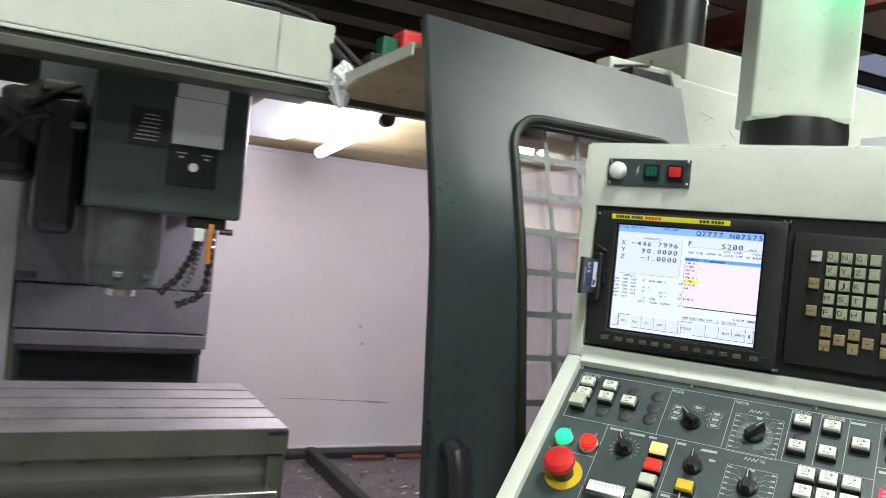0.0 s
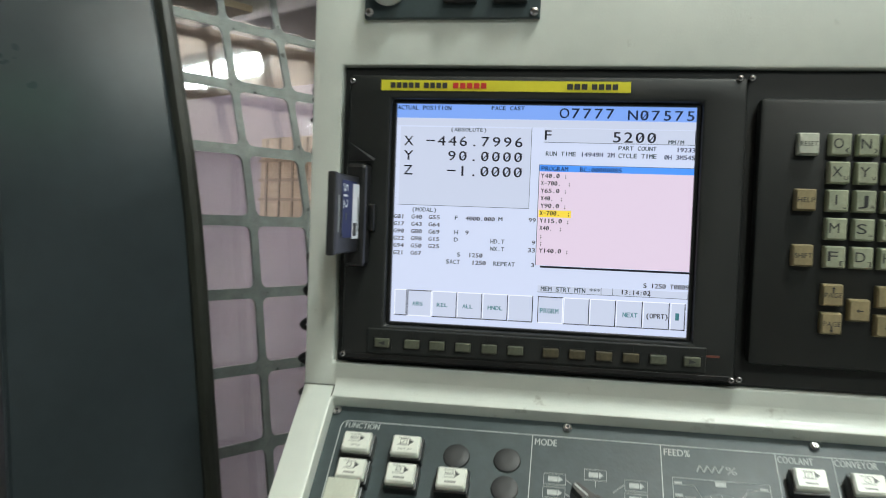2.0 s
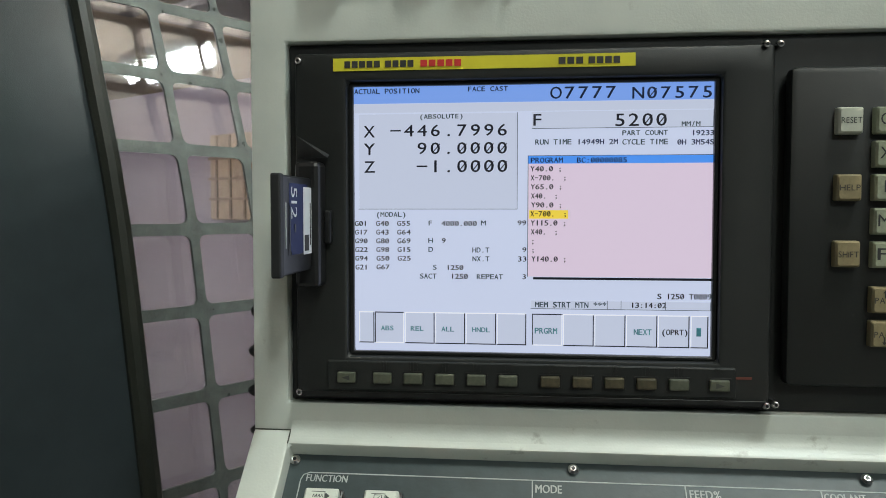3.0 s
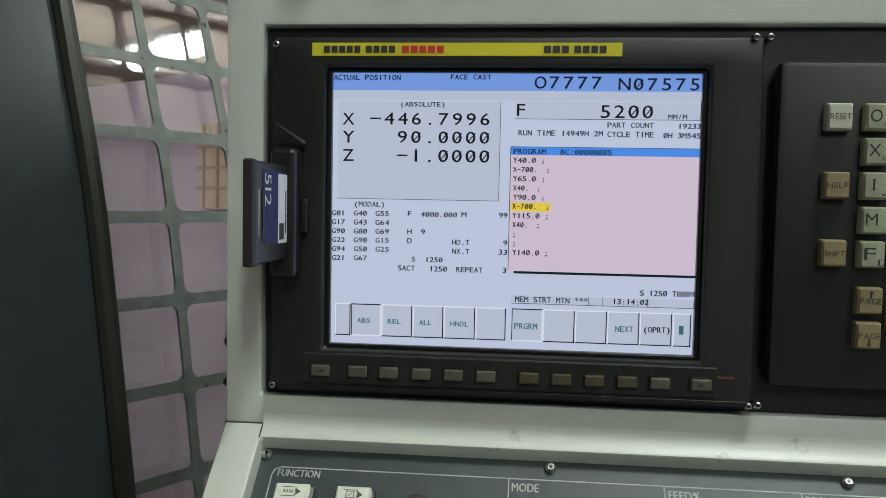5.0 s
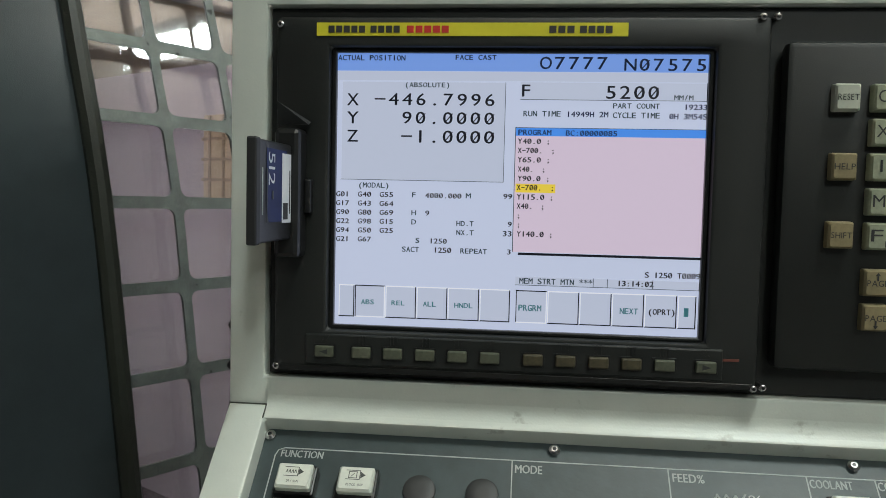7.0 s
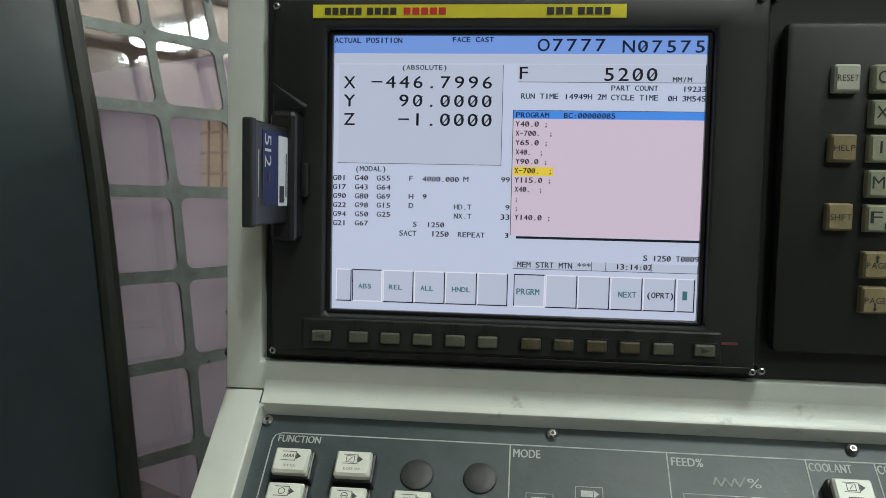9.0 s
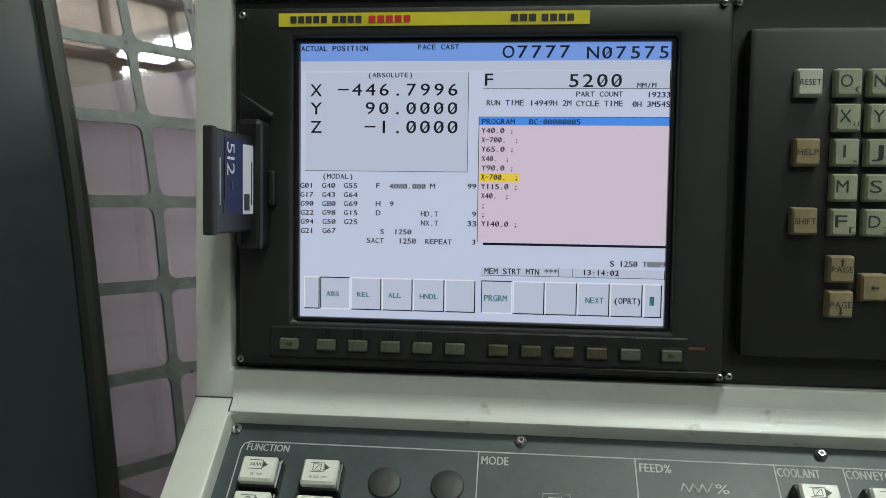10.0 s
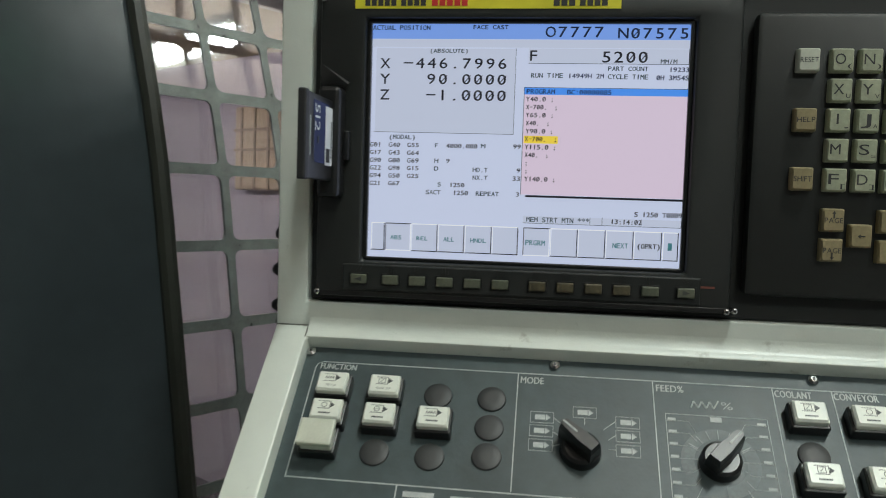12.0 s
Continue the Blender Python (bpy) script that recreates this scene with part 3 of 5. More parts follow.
part("nose", tube([(-0.655, 1.48, 1.486), (-0.655, 1.48, 1.37), (-0.655, 1.48, 1.335), (-0.655, 1.48, 1.33)], [0.102, 0.1, 0.098, 0.095], 40), NOSE, head, smooth=True)
part("nose_ring", tube([(-0.655, 1.48, 1.33), (-0.655, 1.48, 1.285), (-0.655, 1.48, 1.27)], [0.094, 0.092, 0.06], 40), GREEN, head, smooth=True)
part("spindle", tube([(-0.655, 1.48, 1.27), (-0.655, 1.48, 1.25)], 0.04, 24), BRIGHT, head)
for a in (-100, -55):
    part("drive_key", box(-0.012, 0.012, -0.012, 0.004, 0, 0.016, 0.002), BRIGHT, head, m=pose(-0.655, 1.48, 1.305) @ pose(0, 0, 0, 0, 0, a) @ pose(0.09, 0, 0, 0, 0, 90))
part("paper_sheet", box(-0.572, -0.438, 1.3455, 1.349, 1.676, 1.80), PAPER, head, "white paper sheet taped on")
part("paper_top", box(-0.568, -0.436, 1.3458, 1.349, 1.802, 1.85), WALLM, head)
part("switch_plate", box(-0.578, -0.448, 1.343, 1.349, 1.566, 1.672, 0.003), BLACK, head)
part("switch_knob", tube([(-0.513, 1.343, 1.617), (-0.513, 1.33, 1.617)], 0.012, 20), WLAMP, head)
for x in (-0.545, -0.478):
    part("legend", box(x - 0.014, x + 0.014, 1.3415, 1.3425, 1.652, 1.655), PRINT, head)
    part("legend", box(x - 0.006, x + 0.006, 1.3415, 1.3425, 1.64, 1.645), PRINT, head)
part("sketch_plate", box(-0.68, -0.582, 1.346, 1.349, 1.66, 1.76), DARK, head)
for k in range(7):
    part("legend", box(-0.668 + 0.004 * k, -0.61 + 0.003 * (k % 3), 1.3445, 1.3455, 1.675 + 0.011 * k, 1.678 + 0.011 * k), PRINT, head)
part("side_housing", box(-0.90, -0.775, 1.62, 2.15, 1.40, 1.81, 0.03), BLACK, head)
part("changer_arm", box(-1.12, -0.905, 1.70, 2.15, 1.55, 1.72, 0.04, 3), BLACK, head)
part("arm_cap", box(-0.90, -0.79, 1.60, 1.70, 1.80, 1.835, 0.012), OLIVE, head)
part("bracket", box(-0.815, -0.775, 1.57, 1.61, 1.70, 1.72, 0.004), NOSE, head)
bundle = bmesh.new()
bmesh.ops.create_icosphere(bundle, subdivisions=4, radius=1.0)
for v in bundle.verts:
    k = 1 + 0.22 * noise.fractal(v.co * 1.6, 0.9, 2.1, 3) + 0.05 * math.sin(9 * v.co.z + 5 * v.co.x)
    v.co = Vector((v.co.x * 0.12 * k, v.co.y * 0.1 * k, v.co.z * 0.085 * k))
part("hose_tangle", bundle, RUBBER, head, "black tangle of hoses", m=pose(-0.885, 1.72, 1.745), smooth=True)
for k, pts in enumerate(([(-0.98, 1.66, 1.66), (-0.93, 1.62, 1.72), (-0.87, 1.6, 1.73)], [(-0.8, 1.6, 1.83), (-0.86, 1.6, 1.80), (-0.93, 1.62, 1.75)])):
    part("hose", tube(pts, 0.008, 10), RUBBER, head, smooth=True)


def beads(path, r):
    """One jointed hose: a tube that swells at every segment."""
    line, radii = [], []
    pts = [Vector(p) for p in path]
    for a, b in zip(pts, pts[1:]):
        n = max(2, int((b - a).length / (r * 1.6)))
        for k in range(n):
            for f, w in ((0.0, 0.6), (0.25, 1.0), (0.7, 1.0)):
                line.append(a.lerp(b, (k + f) / n))
                radii.append(r * w)
    return tube(line, radii, 9)


part("nozzle_block", box(-0.50, -0.405, 1.37, 1.45, 1.455, 1.486, 0.004), BLACK, head)
part("valve", tube([(-0.42, 1.38, 1.452), (-0.385, 1.37, 1.452)], 0.009, 10), BLACK, head)
part("valve_body", box(-0.49, -0.462, 1.365, 1.39, 1.42, 1.456, 0.003), WLAMP, head)
part("coolant_hose", beads([(-0.472, 1.38, 1.45), (-0.485, 1.38, 1.38), (-0.52, 1.39, 1.31), (-0.565, 1.4, 1.265)], 0.011), BLACK, head)
part("coolant_hose", beads([(-0.46, 1.385, 1.45), (-0.468, 1.39, 1.38), (-0.49, 1.4, 1.30), (-0.515, 1.41, 1.268)], 0.0085), GUARD, head)
part("coolant_hose", beads([(-0.44, 1.38, 1.45), (-0.438, 1.38, 1.37), (-0.44, 1.385, 1.30), (-0.46, 1.39, 1.262), (-0.52, 1.4, 1.236)], 0.011), BLACK, head)
part("air_hose", tube([(-0.443, 1.37, 1.47), (-0.447, 1.37, 1.40), (-0.444, 1.375, 1.36)], 0.007, 8), ORANGE, head)

col = plain("machine_column", M, "grey machine column with telescopic steel way covers", "machine column")
part("body", box(-0.92, -0.29, 2.23, 2.9, 0.36, 2.5), GREEN, col)
for k, (z0, z1, d) in enumerate(((1.215, 1.86, 0.0), (1.055, 1.21, 0.012), (1.0, 1.05, 0.03))):
    part("way_cover", box(-0.935 + 0.005 * k, -0.275 - 0.004 * k, 2.2 - d, 2.229, z0, z1, 0.003), GUARD, col)
# black strip that paints the shade below the lowest way cover
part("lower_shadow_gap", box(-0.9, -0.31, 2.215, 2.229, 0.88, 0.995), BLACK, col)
part("scraper", box(-0.92, -0.3, 2.15, 2.2, 0.985, 1.0), RUBBER, col)
part("label", box(-0.93, -0.87, 2.196, 2.199, 1.225, 1.25), OLIVE, col)

# covers behind the door
side = plain("side_cover", M, "cream painted sheet metal side cover", "machine cover")
plate = bmesh.new()
shape = ((0.455, 1.935), (0.90, 1.916), (1.6, 1.70), (1.6, 0.0), (0.62, 0.0), (0.62, 1.6))
f = [plate.verts.new((x, 0.6, z)) for x, z in shape]
b = [plate.verts.new((x, 0.64, z)) for x, z in shape]
plate.faces.new(f)
plate.faces.new(b[::-1])
for k in range(6):
    plate.faces.new([f[k], f[(k + 1) % 6], b[(k + 1) % 6], b[k]])
bmesh.ops.recalc_face_normals(plate, faces=plate.faces)
part("plate", bevel(plate, 0.006), SHEET, side)
part("top_box", box(0.555, 1.5, 0.66, 1.3, 1.86, 2.045, 0.006), SHEET, side)
part("top_slot", box(0.34, 0.462, 0.60, 0.66, 1.905, 1.935, 0.004), BLACK, side)
part("roof_edge", box(0.35, 0.556, 0.70, 0.76, 1.90, 1.978, 0.004), SHEET, side)
part("wire_hook", tube([(0.36, 0.695, 1.955), (0.47, 0.695, 1.975), (0.475, 0.695, 1.988)], 0.003, 8), BLACK, side)
flange = bmesh.new()
ends = [[flange.verts.new((x, y, z)) for x, y, z in ((x0 - 0.022, 0.625, z0), (x0, 0.595, z0), (x0 + 0.03, 0.595, z0), (x0 + 0.03, 0.625, z0))] for x0, z0 in ((0.452, 1.937), (0.617, 1.6))]
for k in range(4):
    flange.faces.new([ends[0][k], ends[0][(k + 1) % 4], ends[1][(k + 1) % 4], ends[1][k]])
flange.faces.new(ends[0])
flange.faces.new(ends[1][::-1])
part("folded_edge", bevel(flange, 0.003), SHEET, side)
for x, z, a, l in ((0.56, 1.86, 12, 0.05), (0.57, 1.84, -20, 0.04), (0.66, 1.83, 40, 0.03)):
    part("pencil_mark", box(0, l, -0.0006, 0.0, 0, 0.0015), SCUFF, side, m=pose(x, 0.5998, z, 0, a, 0))
post = plain("hose_post", M, "glossy black round post behind the covers", "post")
part("pipe", tube([(0.875, 1.12, 0.0), (0.875, 1.12, 4.2)], 0.115, 32), BLACK, post, smooth=True)
for z in (2.35, 2.42):
    part("band", tube([(0.875, 1.12, z), (0.875, 1.12, z + 0.02)], 0.118, 32), CHROME, post)
tool = plain("red_motor", M, "small red and green motor on the machine roof", "motor")
part("body", box(0.0, 0.10, 1.2, 1.30, 1.892, 2.075, 0.012), REDP, tool)
part("flange", box(-0.05, -0.002, 1.22, 1.28, 1.892, 2.05, 0.008), GREENP, tool)
part("shelf", box(-0.16, 0.2, 1.0, 1.06, 1.915, 1.94, 0.004), BLACK, tool)

# ---- the console ----
con = root("operator_console", pose(0, 0, 0), "cream machine control console with screen, keypad and buttons", "control console")
RX1, CX1 = 0.362, 0.387
part("housing", framed(-0.170, CX1, 1.312, 1.654, -0.1475, RX1, 1.3375, 1.5575, 0, 0.30, 0.0022), WHITE, con, smooth=True)
part("back_plate", box(-0.1485, RX1 + 0.001, 0.045, 0.06, 1.337, 1.558), BLACK, con)
part("mount_plate", box(-0.1465, RX1 - 0.001, 0.006, 0.04, 1.3385, 1.5565), DARK, con)
for nm, b in (("top_lid", (-0.166, CX1 - 0.004, 0.004, 0.296, 1.6545, 1.657)), ("rear_cover", (-0.166, CX1 - 0.004, 0.301, 0.33, 1.0, 1.65))):
    part(nm, box(*b, 0.001), WHITE, con)
part("neck", tube([(0.105, 0.163, 1.657), (0.105, 0.163, 1.703), (0.105, 0.163, 1.715)], [0.079, 0.079, 0.078], 48), BLACK, con, "black swivel ring", smooth=True)
COLUMN_AT = pose(0.099, 0.163, 0, 0, 0, 21)
part("column", box(-0.073, 0.073, -0.073, 0.073, 1.712, 2.62, 0.006, 3), WHITE, con, m=COLUMN_AT, smooth=True)
part("support_arm", box(-0.073, 0.073, 0.073, 1.2, 2.45, 2.62, 0.012), WHITE, con, m=COLUMN_AT)

# screen unit
disp = part("display_unit", framed(-0.1405, 0.1375, 1.3425, 1.5495, -0.1085, 0.1085, 1.368, 1.5325, -0.006, 0.02, 0.0025), DARK, con, "charcoal plastic screen bezel", smooth=True)
part("inner_bezel", framed(-0.1084, 0.1084, 1.3682, 1.5323, -0.1056, 0.1056, 1.3705, 1.5300, -0.002, 0.012, 0.0006), BLACK, disp)
part("screen", box(-0.107, 0.107, 0.0015, 0.005, 1.369, 1.5315), S_BACK, disp, "lit pale blue screen with machine readouts")


def patch(x0, x1, z0, z1, mat, lift=0.0004):
    return part("screen_field", box(x0, x1, 0.0015 - lift, 0.0015 - lift + 0.0002, z0, z1), mat, disp)


patch(-0.1056, 0.1056, 1.5200, 1.5300, S_HEAD)
patch(-0.1056, 0.1056, 1.5145, 1.5198, S_GREY)
patch(-0.1030, -0.0070, 1.4565, 1.5140, S_GREY, 0.0005)
patch(0.0010, 0.1056, 1.5040, 1.5144, S_GREY, 0.0005)
patch(-0.0010, 0.1056, 1.4165, 1.4835, S_PINK)
patch(-0.0010, 0.1056, 1.4835, 1.4880, S_BAR, 0.0005)
patch(0.0000, 0.0228, 1.4510, 1.4560, S_YEL, 0.0006)


def rule(x0, x1, z0, z1, mat):
    part("screen_line", box(x0, x1, 0.0006, 0.0008, z0, z1), mat, disp)


for x0, x1, z0, z1 in ((-0.103, -0.007, 1.4565, 1.5140), (0.001, 0.1056, 1.5040, 1.5144), (0.001, 0.1056, 1.3972, 1.4026)):
    rule(x0, x1, z1 - 0.0004, z1, S_BACK)
    rule(x0, x0 + 0.0004, z0, z1, S_BACK)
    rule(x0, x1, z0, z0 + 0.0003, SLATE)
    rule(x1 - 0.0003, x1, z0, z1, SLATE)
rule(0.0025, 0.1056, 1.4148, 1.4162, K)
rule(-0.001, -0.0006, 1.4165, 1.488, SLATE)
rule(-0.001, 0.1056, 1.488, 1.4883, SLATE)
patch(0.001, 0.1056, 1.3972, 1.4026, S_GREY)
for x in (0.046, 0.054, 0.0795):
    rule(x, x + 0.0003, 1.3972, 1.4026, SLATE)
XK = (-0.1030, -0.0932, -0.0748, -0.0562, -0.0377, -0.0190, -0.0010)
for x0, x1 in list(zip(XK, XK[1:])) + [(0.0020 + 0.01840 * k, 0.0204 + 0.01840 * k) for k in range(5)] + [(0.0943, 0.1047)]:
    sunk = abs(x0 + 0.0932) < 1e-6 or abs(x0 - 0.002) < 1e-6
    a, b = (K, S_HI) if sunk else (S_HI, K)
    patch(x0, x1 - 0.0004, 1.3752, 1.3943, S_GREY)
    rule(x0, x1 - 0.0004, 1.3937, 1.3943, a)
    rule(x0, x0 + 0.0005, 1.3755, 1.3943, a)
    rule(x0, x1 - 0.0004, 1.3752, 1.3758, b)
    rule(x1 - 0.001, x1 - 0.0004, 1.3752, 1.394, b)
rule(0.0976, 0.1002, 1.3822, 1.3872, TEAL)


def say(s, x, z, w, h, mat):
    bm = writing(s, w, h)
    bold = bmesh.ops.duplicate(bm, geom=bm.verts[:] + bm.edges[:] + bm.faces[:])["geom"]
    bmesh.ops.translate(bm, vec=(0.00022, 0.0001, 0.00005), verts=[g for g in bold if isinstance(g, bmesh.types.BMVert)])
    part("readout", bm, mat, disp, m=pose(x, 0.0004, z, 90))


say("ACTUAL POSITION", -0.1053, 1.5258, 0.0395, 0.0030, NAVY)
say("FACE CAST", -0.0367, 1.5264, 0.0236, 0.0028, NAVY)
say("(ABSOLUTE)", -0.0657, 1.5106, 0.0263, 0.0027, SLATE)
say("X", -0.0997, 1.4998, 0.0068, 0.0070, K)
say("-446.7996", -0.0835, 1.5002, 0.0707, 0.0069, K)
say("Y", -0.0996, 1.4893, 0.0068, 0.0070, K)
say("90.0000", -0.0676, 1.4896, 0.0547, 0.0069, K)
say("Z", -0.0994, 1.4786, 0.0064, 0.0070, K)
say("-1.0000", -0.0675, 1.4787, 0.0548, 0.0072, K)
say("O7777", 0.0118, 1.5214, 0.0385, 0.0070, NAVY)
say("N07575", 0.0592, 1.5208, 0.0457, 0.0068, NAVY)
say("F", 0.0011, 1.5058, 0.0066, 0.0069, K)
say("5200", 0.0489, 1.5050, 0.0304, 0.0073, K)
say("MM/M", 0.0874, 1.5046, 0.0104, 0.0027, SLATE)
say("PART COUNT", 0.0537, 1.4996, 0.0258, 0.0029, SLATE)
say("19233", 0.0930, 1.4992, 0.0127, 0.0030, NAVY)
say("RUN TIME", 0.0033, 1.4946, 0.0210, 0.0031, SLATE)
say("14949H 2M", 0.0277, 1.4945, 0.0234, 0.0031, NAVY)
say("CYCLE TIME", 0.0538, 1.4942, 0.0259, 0.0032, SLATE)
say("0H 3M54S", 0.0851, 1.4939, 0.0206, 0.0031, NAVY)
say("PROGRAM", 0.0007, 1.4840, 0.0187, 0.0030, NAVY)
say("BC:00000085", 0.0277, 1.4839, 0.0288, 0.0030, NAVY)
say("Y40.0 ;", 0.0006, 1.4789, 0.0184, 0.0030, K)
say("X-700.  ;", 0.0007, 1.4736, 0.0210, 0.0030, K)
say("Y65.0 ;", 0.0008, 1.4683, 0.0185, 0.0030, K)
say("X40.  ;", 0.0010, 1.4629, 0.0156, 0.0030, K)
say("Y90.0 ;", 0.0011, 1.4576, 0.0182, 0.0030, K)
say("X-700.  ;", 0.0007, 1.4523, 0.0213, 0.0031, K)
say("Y115.0 ;", 0.0009, 1.4469, 0.0209, 0.0031, K)
say("X40.  ;", 0.0010, 1.4416, 0.0157, 0.0031, K)
say(";", 0.0011, 1.4361, 0.0020, 0.0031, K)
say(";", 0.0012, 1.4309, 0.0021, 0.0031, K)
say("Y140.0 ;", 0.0014, 1.4255, 0.0206, 0.0031, K)
say("(MODAL)", -0.0922, 1.4519, 0.0182, 0.0030, SLATE)
say("G01", -0.1054, 1.4464, 0.0076, 0.0030, K)
say("G40", -0.0924, 1.4465, 0.0078, 0.0030, K)
say("G55", -0.0794, 1.4466, 0.0080, 0.0029, K)
say("G17", -0.1054, 1.4412, 0.0077, 0.0029, K)
say("G43", -0.0923, 1.4412, 0.0078, 0.0030, K)
say("G64", -0.0794, 1.4413, 0.0081, 0.0029, K)
say("G90", -0.1053, 1.4359, 0.0076, 0.0029, K)
say("G80", -0.0923, 1.4359, 0.0079, 0.0030, K)
say("G69", -0.0793, 1.4360, 0.0080, 0.0030, K)
say("G22", -0.1052, 1.4306, 0.0076, 0.0029, K)
say("G98", -0.0922, 1.4307, 0.0078, 0.0029, K)
say("G15", -0.0792, 1.4308, 0.0080, 0.0029, K)
say("G94", -0.1052, 1.4253, 0.0076, 0.0029, K)
say("G50", -0.0921, 1.4254, 0.0078, 0.0029, K)
say("G25", -0.0791, 1.4255, 0.0080, 0.0029, K)
say("G21", -0.1051, 1.4199, 0.0076, 0.0030, K)
say("G67", -0.0921, 1.4201, 0.0079, 0.0029, K)
say("F", -0.0606, 1.4468, 0.0027, 0.0029, SLATE)
say("4000.000", -0.0525, 1.4466, 0.0212, 0.0029, K)
say("M", -0.0287, 1.4469, 0.0029, 0.0029, SLATE)
say("99", -0.0069, 1.4470, 0.0050, 0.0029, K)
say("H", -0.0604, 1.4363, 0.0027, 0.0029, SLATE)
say("9", -0.0524, 1.4363, 0.0026, 0.0029, K)
say("D", -0.0603, 1.4309, 0.0027, 0.0030, SLATE)
say("HD.T", -0.0338, 1.4307, 0.0100, 0.0030, SLATE)
say("NX.T", -0.0337, 1.4254, 0.0100, 0.0030, SLATE)
say("9", -0.0042, 1.4310, 0.0027, 0.0029, K)
say("33", -0.0068, 1.4254, 0.0053, 0.0031, K)
say("S", -0.0579, 1.4201, 0.0027, 0.0030, SLATE)
say("1250", -0.0495, 1.4201, 0.0102, 0.0029, K)
say("SACT", -0.0656, 1.4147, 0.0100, 0.0031, SLATE)
say("1250", -0.0469, 1.4147, 0.0103, 0.0031, K)
say("REPEAT", -0.0311, 1.4147, 0.0154, 0.0030, SLATE)
say("3", -0.0043, 1.4149, 0.0028, 0.0029, K)
say("ABS", -0.0895, 1.3829, 0.0078, 0.0029, TEAL)
say("REL", -0.0712, 1.3829, 0.0078, 0.0028, TEAL)
say("ALL", -0.0524, 1.3828, 0.0075, 0.0029, TEAL)
say("HNDL", -0.0339, 1.3827, 0.0107, 0.0029, TEAL)
say("PRGRM", 0.0036, 1.3824, 0.0131, 0.0035, TEAL)
say("NEXT", 0.0616, 1.3826, 0.0101, 0.0034, TEAL)
say("(OPRT)", 0.0776, 1.3828, 0.0150, 0.0033, K)
say("S 1250 T0009", 0.0749, 1.4039, 0.0308, 0.0032, K)
say("MEM STRT MTN ***", 0.0037, 1.3982, 0.0418, 0.0033, SLATE)
say("13:14:02", 0.0596, 1.3986, 0.0203, 0.0031, K)
part("brand_strip", box(-0.1165, 0.0600, -0.0066, -0.005, 1.5385, 1.5460), YELLABEL, disp, "yellow maker strip with plain lettering bars")
for x0, n, step, mat in ((-0.1095, 5, 0.00445, INK), (-0.0850, 4, 0.00445, INK), (-0.0640, 5, 0.0050, REDINK), (0.0165, 3, 0.0050, INK), (0.0335, 4, 0.0047, INK)):
    for k in range(n):
        part("bar", box(x0 + step * k, x0 + step * (k + 0.78), -0.0070, -0.0064, 1.5403, 1.5442), mat, disp)
part("bar", box(0.110, 0.1275, -0.0064, -0.0059, 1.3588, 1.3602), RUST, disp)
# black strip painting the shadowed gap along the bezel's bottom edge
part("shadow_gap_strip", box(-0.1385, 0.1355, -0.0068, -0.006, 1.3432, 1.3464, 0.0003), BLACK, disp)
soft = part("softkey_strip", box(-0.121, 0.1185, -0.0075, -0.005, 1.3475, 1.3655, 0.001), DARK, disp)
key_bm = box(-0.0056, 0.0056, -0.0105, -0.006, -0.0032, 0.0032, 0.0008)
sk = part("softkey", key_bm, SOFT, disp, m=pose(-0.109, 0, 1.3555))
stained = sk.data.copy()
stained.materials[0] = SOFT_DARK
for x, d in ((-0.109, -1), (0.109, 1)):
    tri = bmesh.new()
    tri.faces.new([tri.verts.new((x + d * a, -0.01055, 1.3555 + b)) for a, b in ((-0.0022, 0.0016), (-0.0022, -0.0016), (0.0026, 0))])
    part("arrow", tri, INK, disp)
    for dx in (-0.001, 0.0012):
        part("slot", box(-0.0004, 0.0004, -0.0078, -0.0074, -0.0022, 0.0022), BLACK, disp, m=pose(x + dx, 0, 1.3632, 0, 35 * -d, 0))
part("key_gap", box(-0.109 - 0.0067, -0.109 + 0.0067, -0.0078, -0.0074, 1.3512, 1.3596, 0.0001), BLACK, disp)
for k, x in enumerate((-0.087, -0.0685, -0.0495, -0.0307, -0.012, 0.0127, 0.0312, 0.0497, 0.068, 0.0864, 0.109)):
    ob = new("softkey", stained if k in (5, 6, 7, 8) else sk.data)
    ob.parent, ob.matrix_basis = disp, pose(x, 0, 1.3555)
    if k < 10:
        for dx in (-0.0024, -0.0004, 0.0016):
            part("slot", box(x + dx, x + dx + 0.0008, -0.0078, -0.0074, 1.3598, 1.3652), BLACK, disp)
    part("key_gap", box(x - 0.0067, x + 0.0067, -0.0078, -0.0074, 1.3512, 1.3596, 0.0001), BLACK, disp)
for x, z in ((-0.1375, 1.545), (-0.1385, 1.3455), (0.132, 1.549), (0.1395, 1.549), (0.1405, 1.345), (0.1355, 1.3442)):
    head_bm = tube([(x, 0.003, z), (x, -0.0066, z), (x, -0.0082, z), (x, -0.0086, z)], [0.0023, 0.0023, 0.0019, 0.0012], 16)
    s = part("screw", head_bm, BRIGHT, con, smooth=True)
    part("socket", tube([(x, -0.0084, z), (x, -0.0089, z)], 0.00095, 6), BLACK, s)

# memory card in its slot
slot = part("card_slot", box(-0.1365, -0.1215, -0.022, -0.004, 1.4105, 1.4845, 0.003), BLACK, disp)
part("eject_tab", box(-0.1215, -0.1175, -0.012, -0.004, 1.436, 1.456, 0.001), BLACK, disp)
flap = bmesh.new()
vs = [flap.verts.new(c) for c in ((-0.137, -0.007, 1.487), (-0.119, -0.007, 1.489), (-0.135, -0.022, 1.4995), (-0.137, -0.012, 1.487), (-0.119, -0.012, 1.487))]
